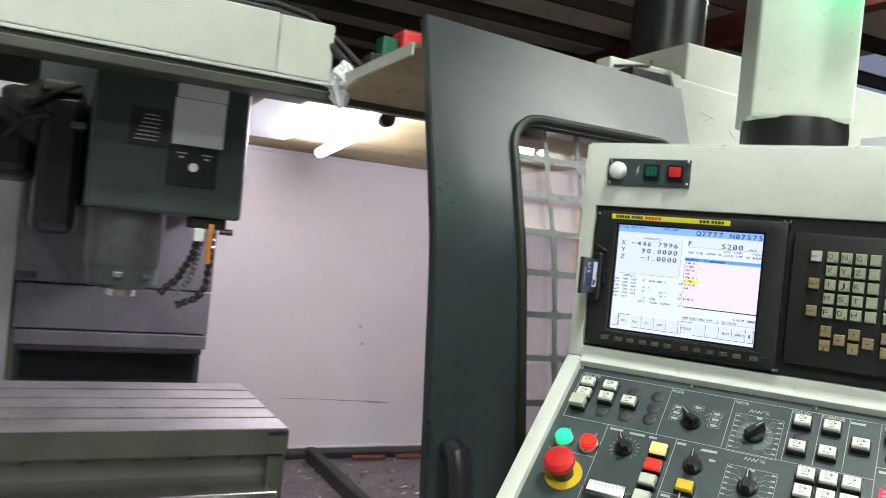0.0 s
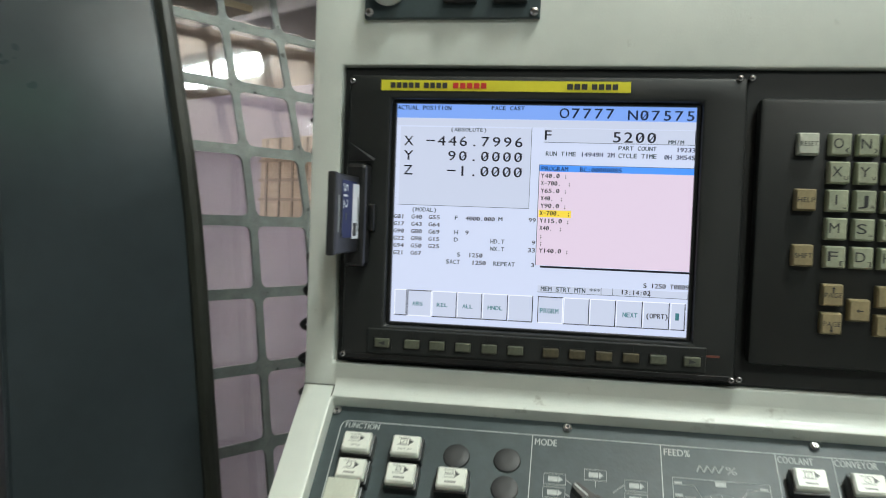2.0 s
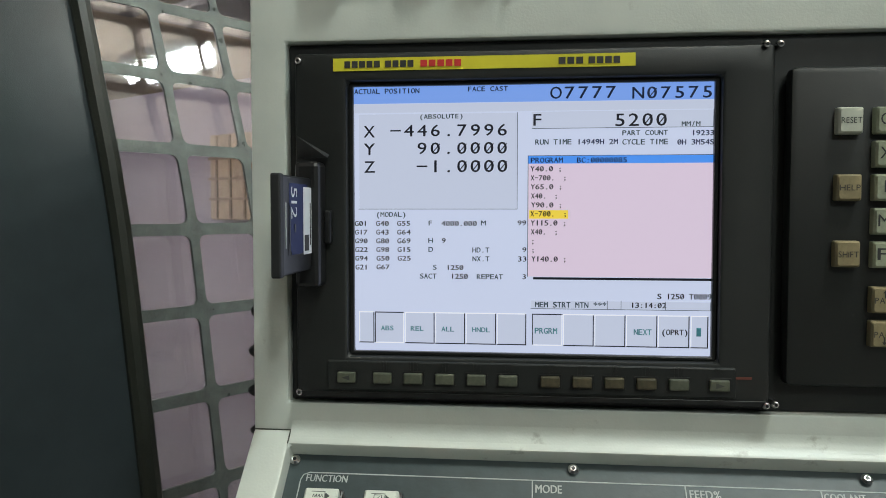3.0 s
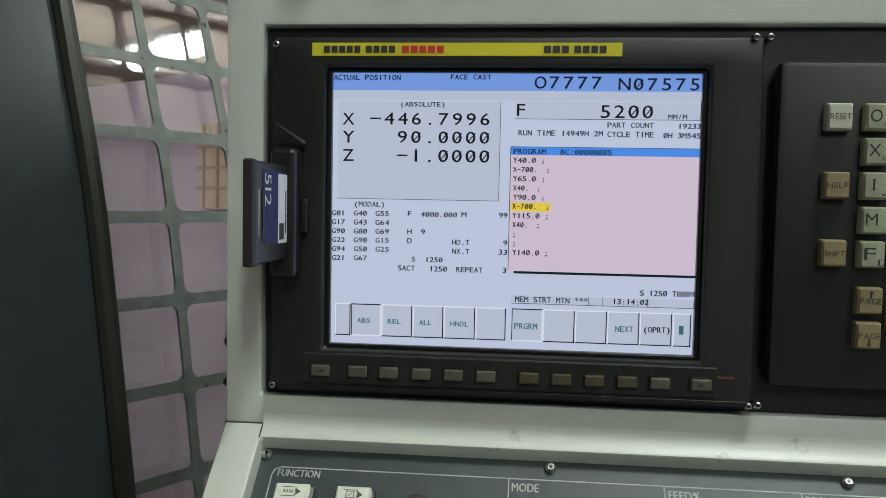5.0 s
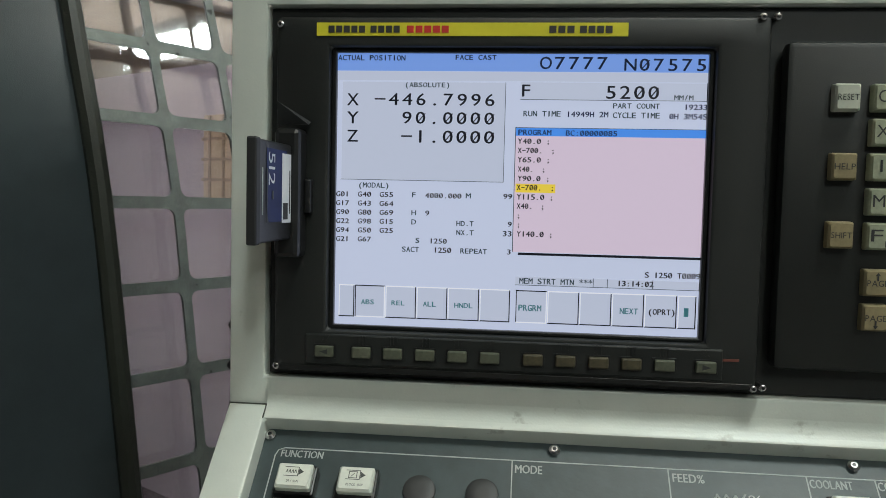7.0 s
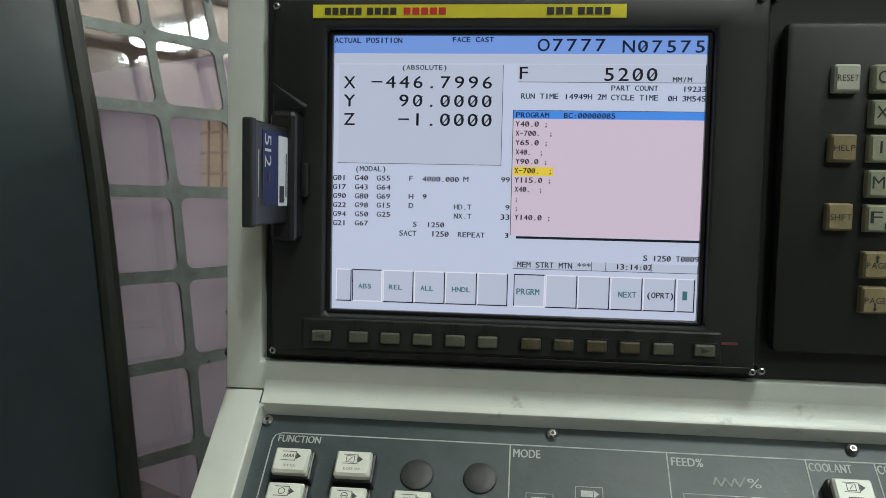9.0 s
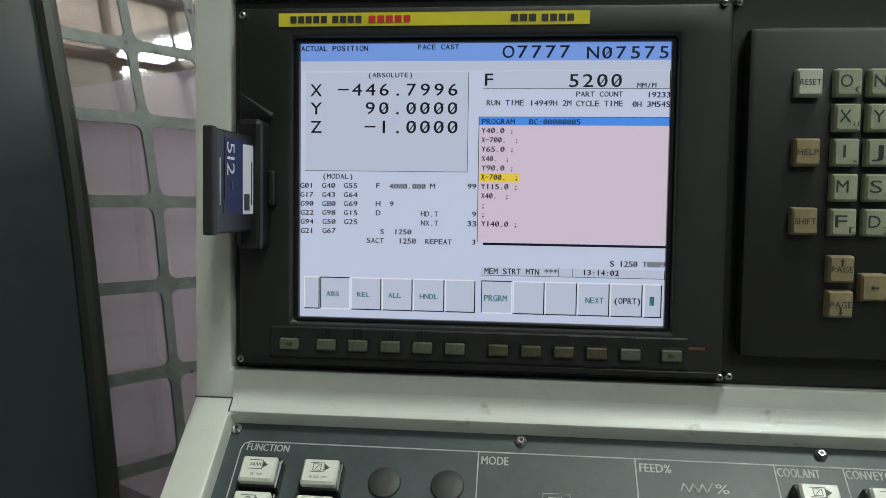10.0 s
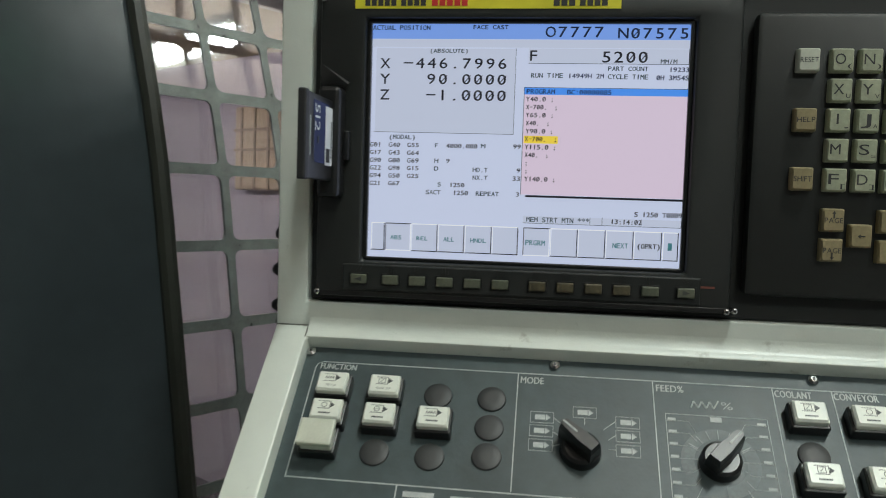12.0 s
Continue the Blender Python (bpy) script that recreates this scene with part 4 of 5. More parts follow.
for idx in ((0, 1, 2), (3, 4, 2), (0, 3, 2), (1, 4, 2), (0, 1, 4, 3)):
    flap.faces.new([vs[k] for k in idx])
part("slot_flap", flap, PLUG, disp)
card = root("memory_card", pose(-0.1285, -0.018, 1.448), "black memory card with blue label in the screen slot", "memory card")
part("body", box(-0.0022, 0.0022, -0.062, 0.0, -0.0265, 0.0265, 0.0012), BLACK, card)
part("end_grip", box(-0.0027, 0.0027, -0.0635, -0.057, -0.027, 0.027, 0.001), RUBBER, card)
part("edge_print", box(0.0022, 0.0025, -0.0535, -0.0525, -0.012, 0.012), PRINT, card)
shape = ((-0.047, -0.008), (-0.043, -0.016), (-0.012, -0.016), (-0.012, 0.0225), (-0.047, 0.0225), (-0.047, 0.013))
lab = bmesh.new()
lab.faces.new([lab.verts.new((0.0024, y, z)) for y, z in shape])
part("label", lab, BLUE, card, "dark blue printed label")
part("label_white", box(0.0024, 0.0027, -0.021, -0.005, -0.017, 0.021, 0.0001), PAPER, card)
part("printed_size", writing("512", 0.017, 0.0105, mono=False), PAPER, card, m=pose(0.0026, -0.044, 0.0205) @ Matrix(((0, 0, 1, 0), (0, 1, 0, 0), (-1, 0, 0, 0), (0, 0, 0, 1))))
for y0, y1, z0, z1 in ((-0.0475, -0.0468, -0.016, 0.012), (-0.0385, -0.0365, -0.004, 0.0005), (-0.0195, -0.0115, -0.015, -0.006), (-0.0085, -0.0072, -0.012, 0.012)):
    part("bar", box(0.0027, 0.0029, y0, y1, z0, z1), SYM if y0 < -0.03 else INK, card)

# keypad
kp = part("keypad_unit", box(0.1455, 0.356, -0.007, 0.006, 1.3555, 1.5365, 0.004), DARK, con, "charcoal keypad plate", smooth=True)
cap_bm = bmesh.new()
lo, hi = arc_rect(-0.0069, 0.0069, -0.0075, 0.0075, 0.0008, 2), arc_rect(-0.0056, 0.0056, -0.0061, 0.0064, 0.001, 2)
mid = arc_rect(-0.0066, 0.0066, -0.0072, 0.0073, 0.0009, 2)
rings = [[cap_bm.verts.new((x, y, z)) for x, z in r] for r, y in ((lo, -0.006), (mid, -0.0118), (hi, -0.0135))]
for a, b in zip(rings, rings[1:]):
    for k in range(len(a)):
        cap_bm.faces.new([a[k], a[(k + 1) % len(a)], b[(k + 1) % len(a)], b[k]])
cap_bm.faces.new(rings[-1])
bmesh.ops.recalc_face_normals(cap_bm, faces=cap_bm.faces)
cap_meshes = {}
for mat in (KEYG, KEYT, KEYW):
    me = bpy.data.meshes.new("key")
    cap_bm.to_mesh(me)
    me.materials.append(mat)
    cap_meshes[mat.name] = me
cap_bm.free()


def keycap(x, z, mat, big="", small=""):
    ob = new("key", cap_meshes[mat.name])
    ob.parent, ob.matrix_basis = kp, pose(x, 0, z)
    if len(big) == 1:
        part("letter", writing(big, 0.0062, 0.0066, mono=False) if big not in "I1" else writing(big, 0.0012, 0.0066, mono=False), INK, ob, m=pose(-0.0048 if big not in "I1" else -0.002, -0.0137, -0.0026, 90))
    elif big:
        part("letter", writing(big, 0.0108, 0.0033, mono=False), INK, ob, m=pose(-0.0054, -0.0137, -0.0016, 90))
    if small:
        part("letter", writing(small, 0.0026, 0.0026, mono=False), INK, ob, m=pose(0.0026, -0.0137, -0.0048, 90))
    return ob


XC = (0.196, 0.213, 0.230, 0.247, 0.268, 0.285, 0.302)
ZC = (1.5055, 1.4870, 1.4685, 1.4498, 1.4312)
for z, row in zip(ZC, ("O( N) G P 7 8 9", "XU YV Z R 4 5 6", "I, JA K L 1 2 3", "M S= T . - 0 .", "F[ D] H EB / * +")):
    for x, w in zip(XC, row.split()):
        tan = x > 0.3 and z < 1.44
        readable = x < 0.24
        keycap(x, z, KEYT if tan else KEYG, w[0] if readable and w[0] not in ".," else "", w[1] if readable and len(w) > 1 else "")
keycap(0.176, 1.5055, KEYW, "RESET")
keycap(0.176, 1.4685, KEYT, "HELP")
keycap(0.176, 1.4315, KEYT, "SHIFT")
for z in (1.5035, 1.4860, 1.4680, 1.4310, 1.4050, 1.3875):
    keycap(0.322, z, KEYT)
for x in (0.268, 0.285, 0.302):
    for z in (1.4055, 1.3870):
        keycap(x, z, KEYT)


def arrow(ob, turn, dz=0.0):
    bm = box(-0.0004, 0.0004, -0.0002, 0.0, -0.0022, 0.0008)
    vs = [bm.verts.new(c) for c in ((-0.0013, -0.0001, 0.0006), (0.0013, -0.0001, 0.0006), (0, -0.0001, 0.0024))]
    bm.faces.new(vs)
    part("arrow", bm, INK, ob, m=pose(0, -0.0137, dz, 0, turn, 0))


for x, z, big, turn in ((0.196, 1.4060, "PAGE", 0), (0.196, 1.3870, "PAGE", 180), (0.230, 1.4060, "", 0), (0.230, 1.3870, "", 180), (0.213, 1.3965, "", -90), (0.247, 1.3965, "", 90)):
    k = keycap(x, z, KEYT, big)
    arrow(k, turn, 0.0 if not big else (0.0035 if turn == 0 else -0.0035))

# switch plate on the top band
sw = part("switch_plate", box(-0.1315, -0.0045, -0.004, 0.001, 1.5905, 1.6320, 0.001), PANEL, con)
for x in (-0.1275, -0.0085):
    for z in (1.5945, 1.628):
        part("screw", tube([(x, -0.0035, z), (x, -0.0062, z), (x, -0.0072, z)], [0.0031, 0.003, 0.0015], 14), BRIGHT, sw, smooth=True)
part("pilot_lamp", tube([(-0.1145, -0.003, 1.613), (-0.1145, -0.009, 1.613), (-0.1145, -0.014, 1.613), (-0.1145, -0.0165, 1.613)], [0.0135, 0.0135, 0.011, 0.006], 28), WLAMP, sw, "round white lamp lens", smooth=True)
bolt = bmesh.new()
bolt.faces.new([bolt.verts.new(c) for c in ((-0.0835, -0.0043, 1.6205), (-0.0815, -0.0043, 1.6205), (-0.083, -0.0043, 1.6145), (-0.081, -0.0043, 1.6145), (-0.0855, -0.0043, 1.6055), (-0.0845, -0.0043, 1.6120), (-0.0868, -0.0043, 1.6120))])
part("flash_mark", bolt, PRINT, sw)
for x, mat, name in ((-0.0612, GREENP, "green_button"), (-0.0255, REDP, "red_button")):
    part("button_frame", framed(x - 0.0118, x + 0.0118, 1.6005, 1.6235, x - 0.0087, x + 0.0087, 1.6045, 1.6198, -0.009, -0.003, 0.001), BLACK, sw)
    part(name, box(x - 0.0086, x + 0.0086, -0.0125, -0.003, 1.6046, 1.6197, 0.0015), mat, sw)

# sloping desk: x across, y up the slope, z out of the panel
D = pose(0, 0, 1.32, 42)
flip = Matrix(((1, 0, 0, 0), (0, 0, 1, 0), (0, -1, 0, 0), (0, 0, 0, 1)))
deskf = part("desk_frame", framed(-0.170, CX1, -0.33, 0.006, -0.1458, RX1, -0.315, -0.0098, 0, 0.04, 0.0022), WHITE, con, m=D @ Matrix(((1, 0, 0, 0), (0, 0, 1, 0), (0, -1, 0, 0), (0, 0, 0, 1))), smooth=True)
fold = bmesh.new()
arcs = [(-0.005 * math.cos(radians(42)) * (1 - k / 6) ** 2, 1.32 - 0.005 * math.sin(radians(42)) * (1 - k / 6) ** 2 + 0.006 * (k / 6) ** 2) for k in range(7)]
ribs = [[fold.verts.new((x, y - 0.00008, z + 0.00008)) for y, z in arcs] for x in [-0.1458 + (CX1 - 0.003 + 0.1458) * k / 40 for k in range(41)]]
for a, b in zip(ribs, ribs[1:]):
    for k in range(6):
        fold.faces.new([a[k], a[k + 1], b[k + 1], b[k]])
part("fold", fold, WHITE, con, "soft bend between the screen face and the desk", smooth=True)
part("mitre_seam", box(-0.1466, -0.1459, -0.0098, 0.0, 0.0, 0.0006), OLIVE, con, m=D)
part("corner_seam", box(-0.1695, -0.1466, -0.0006, 0.0, 0.0, 0.0006), OLIVE, con, m=D)
lower = bmesh.new()
sec = [(0.0, 1.318), (-0.245, 1.098), (-0.245, 1.06), (0.0, 1.0), (0.3, 1.0), (0.3, 1.318)]
a = [lower.verts.new((-0.168, y + 0.012, z - 0.02)) for y, z in sec]
b = [lower.verts.new((CX1 - 0.002, y + 0.012, z - 0.02)) for y, z in sec]
lower.faces.new(a)
lower.faces.new(b[::-1])
for k in range(len(a)):
    lower.faces.new([a[k], a[(k + 1) % 6], b[(k + 1) % 6], b[k]])
part("lower_case", lower, WHITE, con)
panel = part("button_panel", box(-0.1475, RX1 + 0.001, -0.316, -0.008, -0.016, -0.012), PANEL, con, "dark grey printed button panel", m=D)
PN = -0.012


def on_panel(name, bm, mat, u, v, n=PN, parent=None, label="", turn=0.0, smooth=False):
    return part(name, bm, mat, parent or panel, label, pose(u, v, n, 0, 0, turn), smooth)


def line(x0, x1, v0, v1):
    on_panel("print_line", box(x0, x1, v0, v1, 0, 0.0002), PRINT, 0, 0)


W = 0.0007
line(-0.132, 0.345, -0.0217 - W, -0.0217)
line(-0.1372, -0.1372 + W, -0.1105, -0.027)
corner = tube([(-0.1368, -0.027, 0.0001), (-0.1356, -0.0237, 0.0001), (-0.132, -0.0221, 0.0001)], 0.00035, 6)
on_panel("print_line", corner, PRINT, 0, 0)
for x, v0, v1 in ((0.0023, -0.109, -0.022), (0.0902, -0.109, -0.022), (0.1655, -0.109, -0.022), (0.2020, -0.108, -0.022), (0.2358, -0.108, -0.022), (0.2720, -0.31, -0.022), (-0.0668, -0.25, -0.110), (0.0322, -0.25, -0.110), (0.1013, -0.31, -0.198)):
    line(x, x + W, v0, v1)
line(-0.1372, 0.272, -0.1105, -0.1105 + W)
line(0.272, 0.345, -0.0905, -0.0905 + W)
line(-0.1372, -0.0668, -0.1705, -0.1705 + W)
line(0.0322, 0.19, -0.198, -0.198 + W)


def label(s, u, v, w, h=0.0052):
    bm = writing(s, w, h, mono=False)
    bold = bmesh.ops.duplicate(bm, geom=bm.verts[:] + bm.edges[:] + bm.faces[:])["geom"]
    bmesh.ops.translate(bm, vec=(0.0003, 0.0001, 0.00005), verts=[g for g in bold if isinstance(g, bmesh.types.BMVert)])
    on_panel("print", bm, PRINT, u, v, PN + 0.0002)


label("FUNCTION", -0.1335, -0.0280, 0.0252, 0.0046)
label("MODE", 0.0044, -0.0300, 0.0152)
label("FEED%", 0.0925, -0.0300, 0.0172)
label("COOLANT", 0.1668, -0.0290, 0.0225)
label("CONVEYOR", 0.2030, -0.0285, 0.0268)
for u, v, w in ((0.2375, -0.030, 0.017), (0.276, -0.030, 0.032), (0.276, -0.0985, 0.024), (-0.062, -0.1175, 0.019), (-0.033, -0.1185, 0.022), (-0.005, -0.1185, 0.011), (0.0345, -0.1185, 0.012), (0.068, -0.121, 0.02), (0.081, -0.135, 0.008), (0.036, -0.204, 0.012), (0.079, -0.204, 0.012), (0.102, -0.204, 0.017), (0.285, -0.117, 0.009), (0.318, -0.117, 0.009), (0.282, -0.150, 0.014), (0.318, -0.150, 0.012)):
    on_panel("print", box(0, w, 0, 0.0036, 0, 0.0002), PRINT, u, v)


def zigzag(u, v, s=1.0):
    bm = bmesh.new()
    pts = [(0, 0), (0.002, 0.005), (0.0045, 0), (0.007, 0.005), (0.0095, 0), (0.012, 0.005), (0.014, 0), (0.0175, 0.006)]
    for (x0, y0), (x1, y1) in zip(pts, pts[1:]):
        join(bm, tube([(x0 * s, y0 * s, 0.0001), (x1 * s, y1 * s, 0.0001)], 0.0006, 5))
    on_panel("print", bm, PRINT, u, v)
    on_panel("print", writing("%", 0.0072 * s, 0.0056 * s, mono=False), PRINT, u + 0.0188 * s, v, PN + 0.0002)


zigzag(0.1135, -0.041)
zigzag(0.1225, -0.121)
zigzag(0.0665, -0.122, 0.6)


def dial_frame(cu, cv, w, h):
    for v in (-h, h * 0.92):
        line(cu - w, cu + w, cv + v, cv + v + 0.0004)
    for k in (-1, 1):
        line(cu + k * w, cu + k * w + 0.0004, cv - h, cv + h * 0.92)
        for j in range(7):
            y = cv + h * (0.78 - 0.26 * j)
            bm = tube([(cu + k * w * 0.98, y, 0.0001), (cu + k * w * 0.55, y, 0.0001), (cu + k * w * 0.42, cv + (y - cv) * 0.7, 0.0001)], 0.0002, 4)
            on_panel("print", bm, PRINT, 0, 0)
            on_panel("print", box(0, 0.005, 0, 0.0016, 0, 0.0002), PRINT, cu + k * w * 0.96 - (0.005 if k > 0 else 0), y + 0.0004)
    for a in range(-60, 61, 20):
        on_panel("print", tube([(0, 0.015, 0.0001), (0, 0.021, 0.0001)], 0.0003, 4), PRINT, cu, cv, turn=a)
    on_panel("print", box(-0.0035, 0.0035, 0, 0.0035, 0, 0.0002), PRINT, cu, cv + h * 0.80)


arc = bmesh.new()
inner_ring, outer_ring = [[arc.verts.new((r * math.sin(radians(a)), r * math.cos(radians(a)), 0.0001)) for a in range(-115, 176, 10)] for r in (0.0155, 0.0235)]
for k in range(len(inner_ring) - 1):
    arc.faces.new([inner_ring[k], outer_ring[k], outer_ring[k + 1], inner_ring[k + 1]])
on_panel("scale_arc", arc, WORN, 0.1275, -0.0795)
dial_frame(0.1280, -0.078, 0.031, 0.034)
dial_frame(0.1355, -0.163, 0.031, 0.033)


def symbol(u, v):
    on_panel("print", framed(-0.0075, 0.0075, -0.0042, 0.0042, -0.0072, 0.0072, -0.0039, 0.0039, 0, 0.0002, 0), PRINT, u, v, parent=None, turn=0).matrix_basis = pose(u, v, PN + 0.0002) @ Matrix(((1, 0, 0, 0), (0, 0, 1, 0), (0, -1, 0, 0), (0, 0, 0, 1)))
    bm = box(-0.0045, 0.002, -0.0018, 0.0018, 0, 0.0003)
    bm.faces.new([bm.verts.new(c) for c in ((0.0024, -0.0025, 0.0003), (0.0055, 0, 0.0003), (0.0024, 0.0025, 0.0003))])
    on_panel("print", bm, PRINT, u, v)


for u, v in ((0.0195, -0.0555), (0.0193, -0.0655), (0.0191, -0.0758), (0.0465, -0.050), (0.0733, -0.0555), (0.0731, -0.0655), (0.0729, -0.0758)):
    symbol(u, v)
for x0, y0, x1, y1 in ((0.027, -0.0555, 0.035, -0.062), (0.027, -0.066, 0.032, -0.069), (0.027, -0.0758, 0.031, -0.0745), (0.0465, -0.0545, 0.0465, -0.059), (0.0655, -0.0555, 0.058, -0.062), (0.0655, -0.0655, 0.061, -0.069), (0.0655, -0.0758, 0.061, -0.0755)):
    on_panel("print", tube([(x0, y0, 0.0001), (x1, y1, 0.0001)], 0.0003, 4), PRINT, 0, 0)
for a in range(-130, 131, 20):
    on_panel("print", tube([(0, 0.0165, 0.0001), (0, 0.021, 0.0001)], 0.0003, 4), PRINT, -0.0315, -0.145, turn=a)


# illuminated keys
def key_base(w, h):
    return box(-w / 2, w / 2, -h / 2, h / 2, 0, 0.009, 0.0012)


def key_top(w, h):
    bm = bmesh.new()
    lo, hi = arc_rect(-w / 2, w / 2, -h / 2, h / 2, 0.001, 2), arc_rect(-w / 2 + 0.0012, w / 2 - 0.0012, -h / 2 + 0.0012, h / 2 - 0.0012, 0.001, 2)
    rings = [[bm.verts.new((x, y, z)) for x, y in r] for r, z in ((lo, 0.006), (lo, 0.0125), (hi, 0.0142))]
    for a, b in zip(rings, rings[1:]):
        for k in range(len(a)):
            bm.faces.new([a[k], a[(k + 1) % len(a)], b[(k + 1) % len(a)], b[k]])
    bm.faces.new(rings[-1])
    return bm


def key_symbol(kind):
    """Outlined arrow with a sign in it and a line of small print below."""
    bm = bmesh.new()

    def quad(*cs):
        bm.faces.new([bm.verts.new((x, y, 0.01432)) for x, y in cs])

    def bar(x0, x1, y0, y1):
        quad((x0, y0), (x1, y0), (x1, y1), (x0, y1))

    bar(-0.0056, 0.0026, 0.0044, 0.0048)
    bar(-0.0056, 0.0026, -0.0010, -0.0006)
    bar(0.0022, 0.0026, -0.0008, 0.0046)
    quad((0.0027, -0.0002), (0.0056, 0.0019), (0.0027, 0.0040))
    if kind == 0:
        for k in range(4):
            x = -0.0048 + 0.0016 * k
            quad((x, 0.0010), (x + 0.0004, 0.0010), (x + 0.0010, 0.0030), (x + 0.0006, 0.0030))
            quad((x + 0.0006, 0.0030), (x + 0.0010, 0.0030), (x + 0.0016, 0.0010), (x + 0.0012, 0.0010))
    elif kind == 1:
        for x0, x1, y0, y1 in ((-0.004, 0.0008, 0.0036, 0.0040), (-0.004, 0.0008, -0.0002, 0.0002), (-0.004, -0.0036, 0.0002, 0.0036), (0.0004, 0.0008, 0.0002, 0.0036)):
            bar(x0, x1, y0, y1)
        quad((-0.0028, 0.0008), (-0.0023, 0.0008), (-0.0004, 0.0030), (-0.0009, 0.0030))
    else:
        for k in range(10):
            a, b = math.radians(36 * k), math.radians(36 * k + 37)
            quad(*[(-0.0015 + r * math.cos(t), 0.0019 + r * math.sin(t)) for r, t in ((0.0016, a), (0.0020, a), (0.0020, b), (0.0016, b))])
        if kind == 3:
            bar(-0.0028, -0.0002, 0.0017, 0.0021)
    return bm


def push_key(u, v, mat=KEYCAP, w=0.0232, h=0.0185, mark=True, lbl="", words=""):
    v += 0.0035 if v > -0.1 else 0.0
    base = on_panel("push_key", key_base(w, h), BLACK, u, v)
    cap = part("cap", key_top(w - 0.0032, h - 0.0034), mat, base, lbl)
    if mark:
        part("symbol", key_symbol(int(round((u + 0.1187) / 0.0351) - round((v + 0.0465) / 0.021) * 2) % 4), SYM, base)
        if words:
            part("small_print", writing(words, 0.00095 * len(words), 0.0015, mono=False), SYM, base, m=pose(-0.000475 * len(words), -0.0047, 0.0143))
        else:
            part("small_print", box(-0.0042, 0.0034, -0.0045, -0.0036, 0.0142, 0.01432), SYM, base)
    return base


push_key(-0.1187, -0.0500, words="DRY RUN")
push_key(-0.0836, -0.0500, words="BLOCK SKIP")
for u, v in ((-0.1180, -0.0712), (-0.0834, -0.0718), (-0.0486, -0.0718)):
    push_key(u, v)
covered = push_key(-0.1192, -0.0915)
part("clear_cover", box(-0.0112, 0.0112, -0.0092, 0.0092, 0.0148, 0.0192, 0.0012), KEYW, covered, "cloudy hinged plastic cover")
for u, v in ((0.1820, -0.0505), (0.1816, -0.0930), (0.2173, -0.0510), (0.2171, -0.0930), (0.2526, -0.0710), (0.2900, -0.0500)):
    push_key(u, v)
push_key(0.3264, -0.0497, LENSP, lbl="lit pale orange cap")
for v in (-0.1290, -0.1560, -0.1833):
    for u in (0.1985, 0.2240, 0.2495):
        push_key(u, v, h=0.0205)
for v, mat, lb in ((-0.1400, LENSO, "lit amber cap"), (-0.1670, LENSR, "lit red cap"), (-0.1918, KEYW, ""), (-0.2185, KEYW, "")):
    push_key(0.0161, v, mat, 0.0245, 0.0205, False, lb)
push_key(0.0636, -0.1876, YELLOW, 0.0245, 0.0195, False, "yellow cap")
for u in (0.100, 0.138, 0.176):
    push_key(u, -0.2110)
for u, v in ((-0.0491, -0.0455), (-0.0136, -0.0455), (-0.0136, -0.0672), (-0.0137, -0.0878), (-0.0842, -0.0905), (-0.0490, -0.0910), (0.1826, -0.0715), (0.3268, -0.0745)):
    on_panel("blank_plug", tube([(0, 0, 0), (0, 0, 0.0012), (0, 0, 0.0017), (0, 0, 0.0018)], [0.0094, 0.0092, 0.0083, 0.003], 28), PLUG, u, v + 0.001, smooth=True)
on_panel("blank_plug", tube([(0, 0, 0), (0, 0, 0.002), (0, 0, 0.0025)], [0.0105, 0.0102, 0.007], 28), BLACK, 0.2905, -0.0745)
on_panel("lens", tube([(0, 0, 0), (0, 0, 0.004)], [0.005, 0.0035], 20), PLUG, 0.2905, -0.0745)
for u in (-0.1425, 0.0268, 0.1925, 0.350):
    s = on_panel("screw", tube([(0, 0, 0), (0, 0, 0.002), (0, 0, 0.0032)], [0.0034, 0.0033, 0.0018], 16), BRIGHT, u, -0.0148, smooth=True)
    part("socket", tube([(0, 0, 0.0030), (0, 0, 0.0034)], 0.0012, 6), BLACK, s)


def knob(u, v, turn, r=0.0125):
    k = on_panel("selector_knob", tube([(0, 0, 0), (0, 0, 0.006), (0, 0, 0.0075)], [r, r * 0.95, r * 0.8], 32), BLACK, u, v, turn=turn, smooth=True)
    bm = bmesh.new()
    plan = [(-0.0048, -0.0115), (0.0048, -0.0115), (0.0055, 0.0), (0.0036, 0.0165), (0, 0.0185), (-0.0036, 0.0165), (-0.0055, 0.0)]
    rings = [[bm.verts.new((x * s, y * s2, z)) for x, y in plan] for s, s2, z in ((1.05, 0.95, 0.004), (0.95, 0.95, 0.0145), (0.72, 0.88, 0.0190))]
    for a, b in zip(rings, rings[1:]):
        for i in range(7):
            bm.faces.new([a[i], a[(i + 1) % 7], b[(i + 1) % 7], b[i]])
    bm.faces.new(rings[-1])
    part("grip", bevel(bm, 0.0008, 1), BLACK, k)
    part("pointer", box(-0.0006, 0.0006, 0.004, 0.0155, 0.0187, 0.0194), PRINT, k)
    return k


knob(0.0440, -0.0790, 48)
knob(0.1270, -0.0800, -42)
knob(-0.0315, -0.1460, 28)
knob(0.0639, -0.1500, 4)
knob(0.1355, -0.1630, 3)
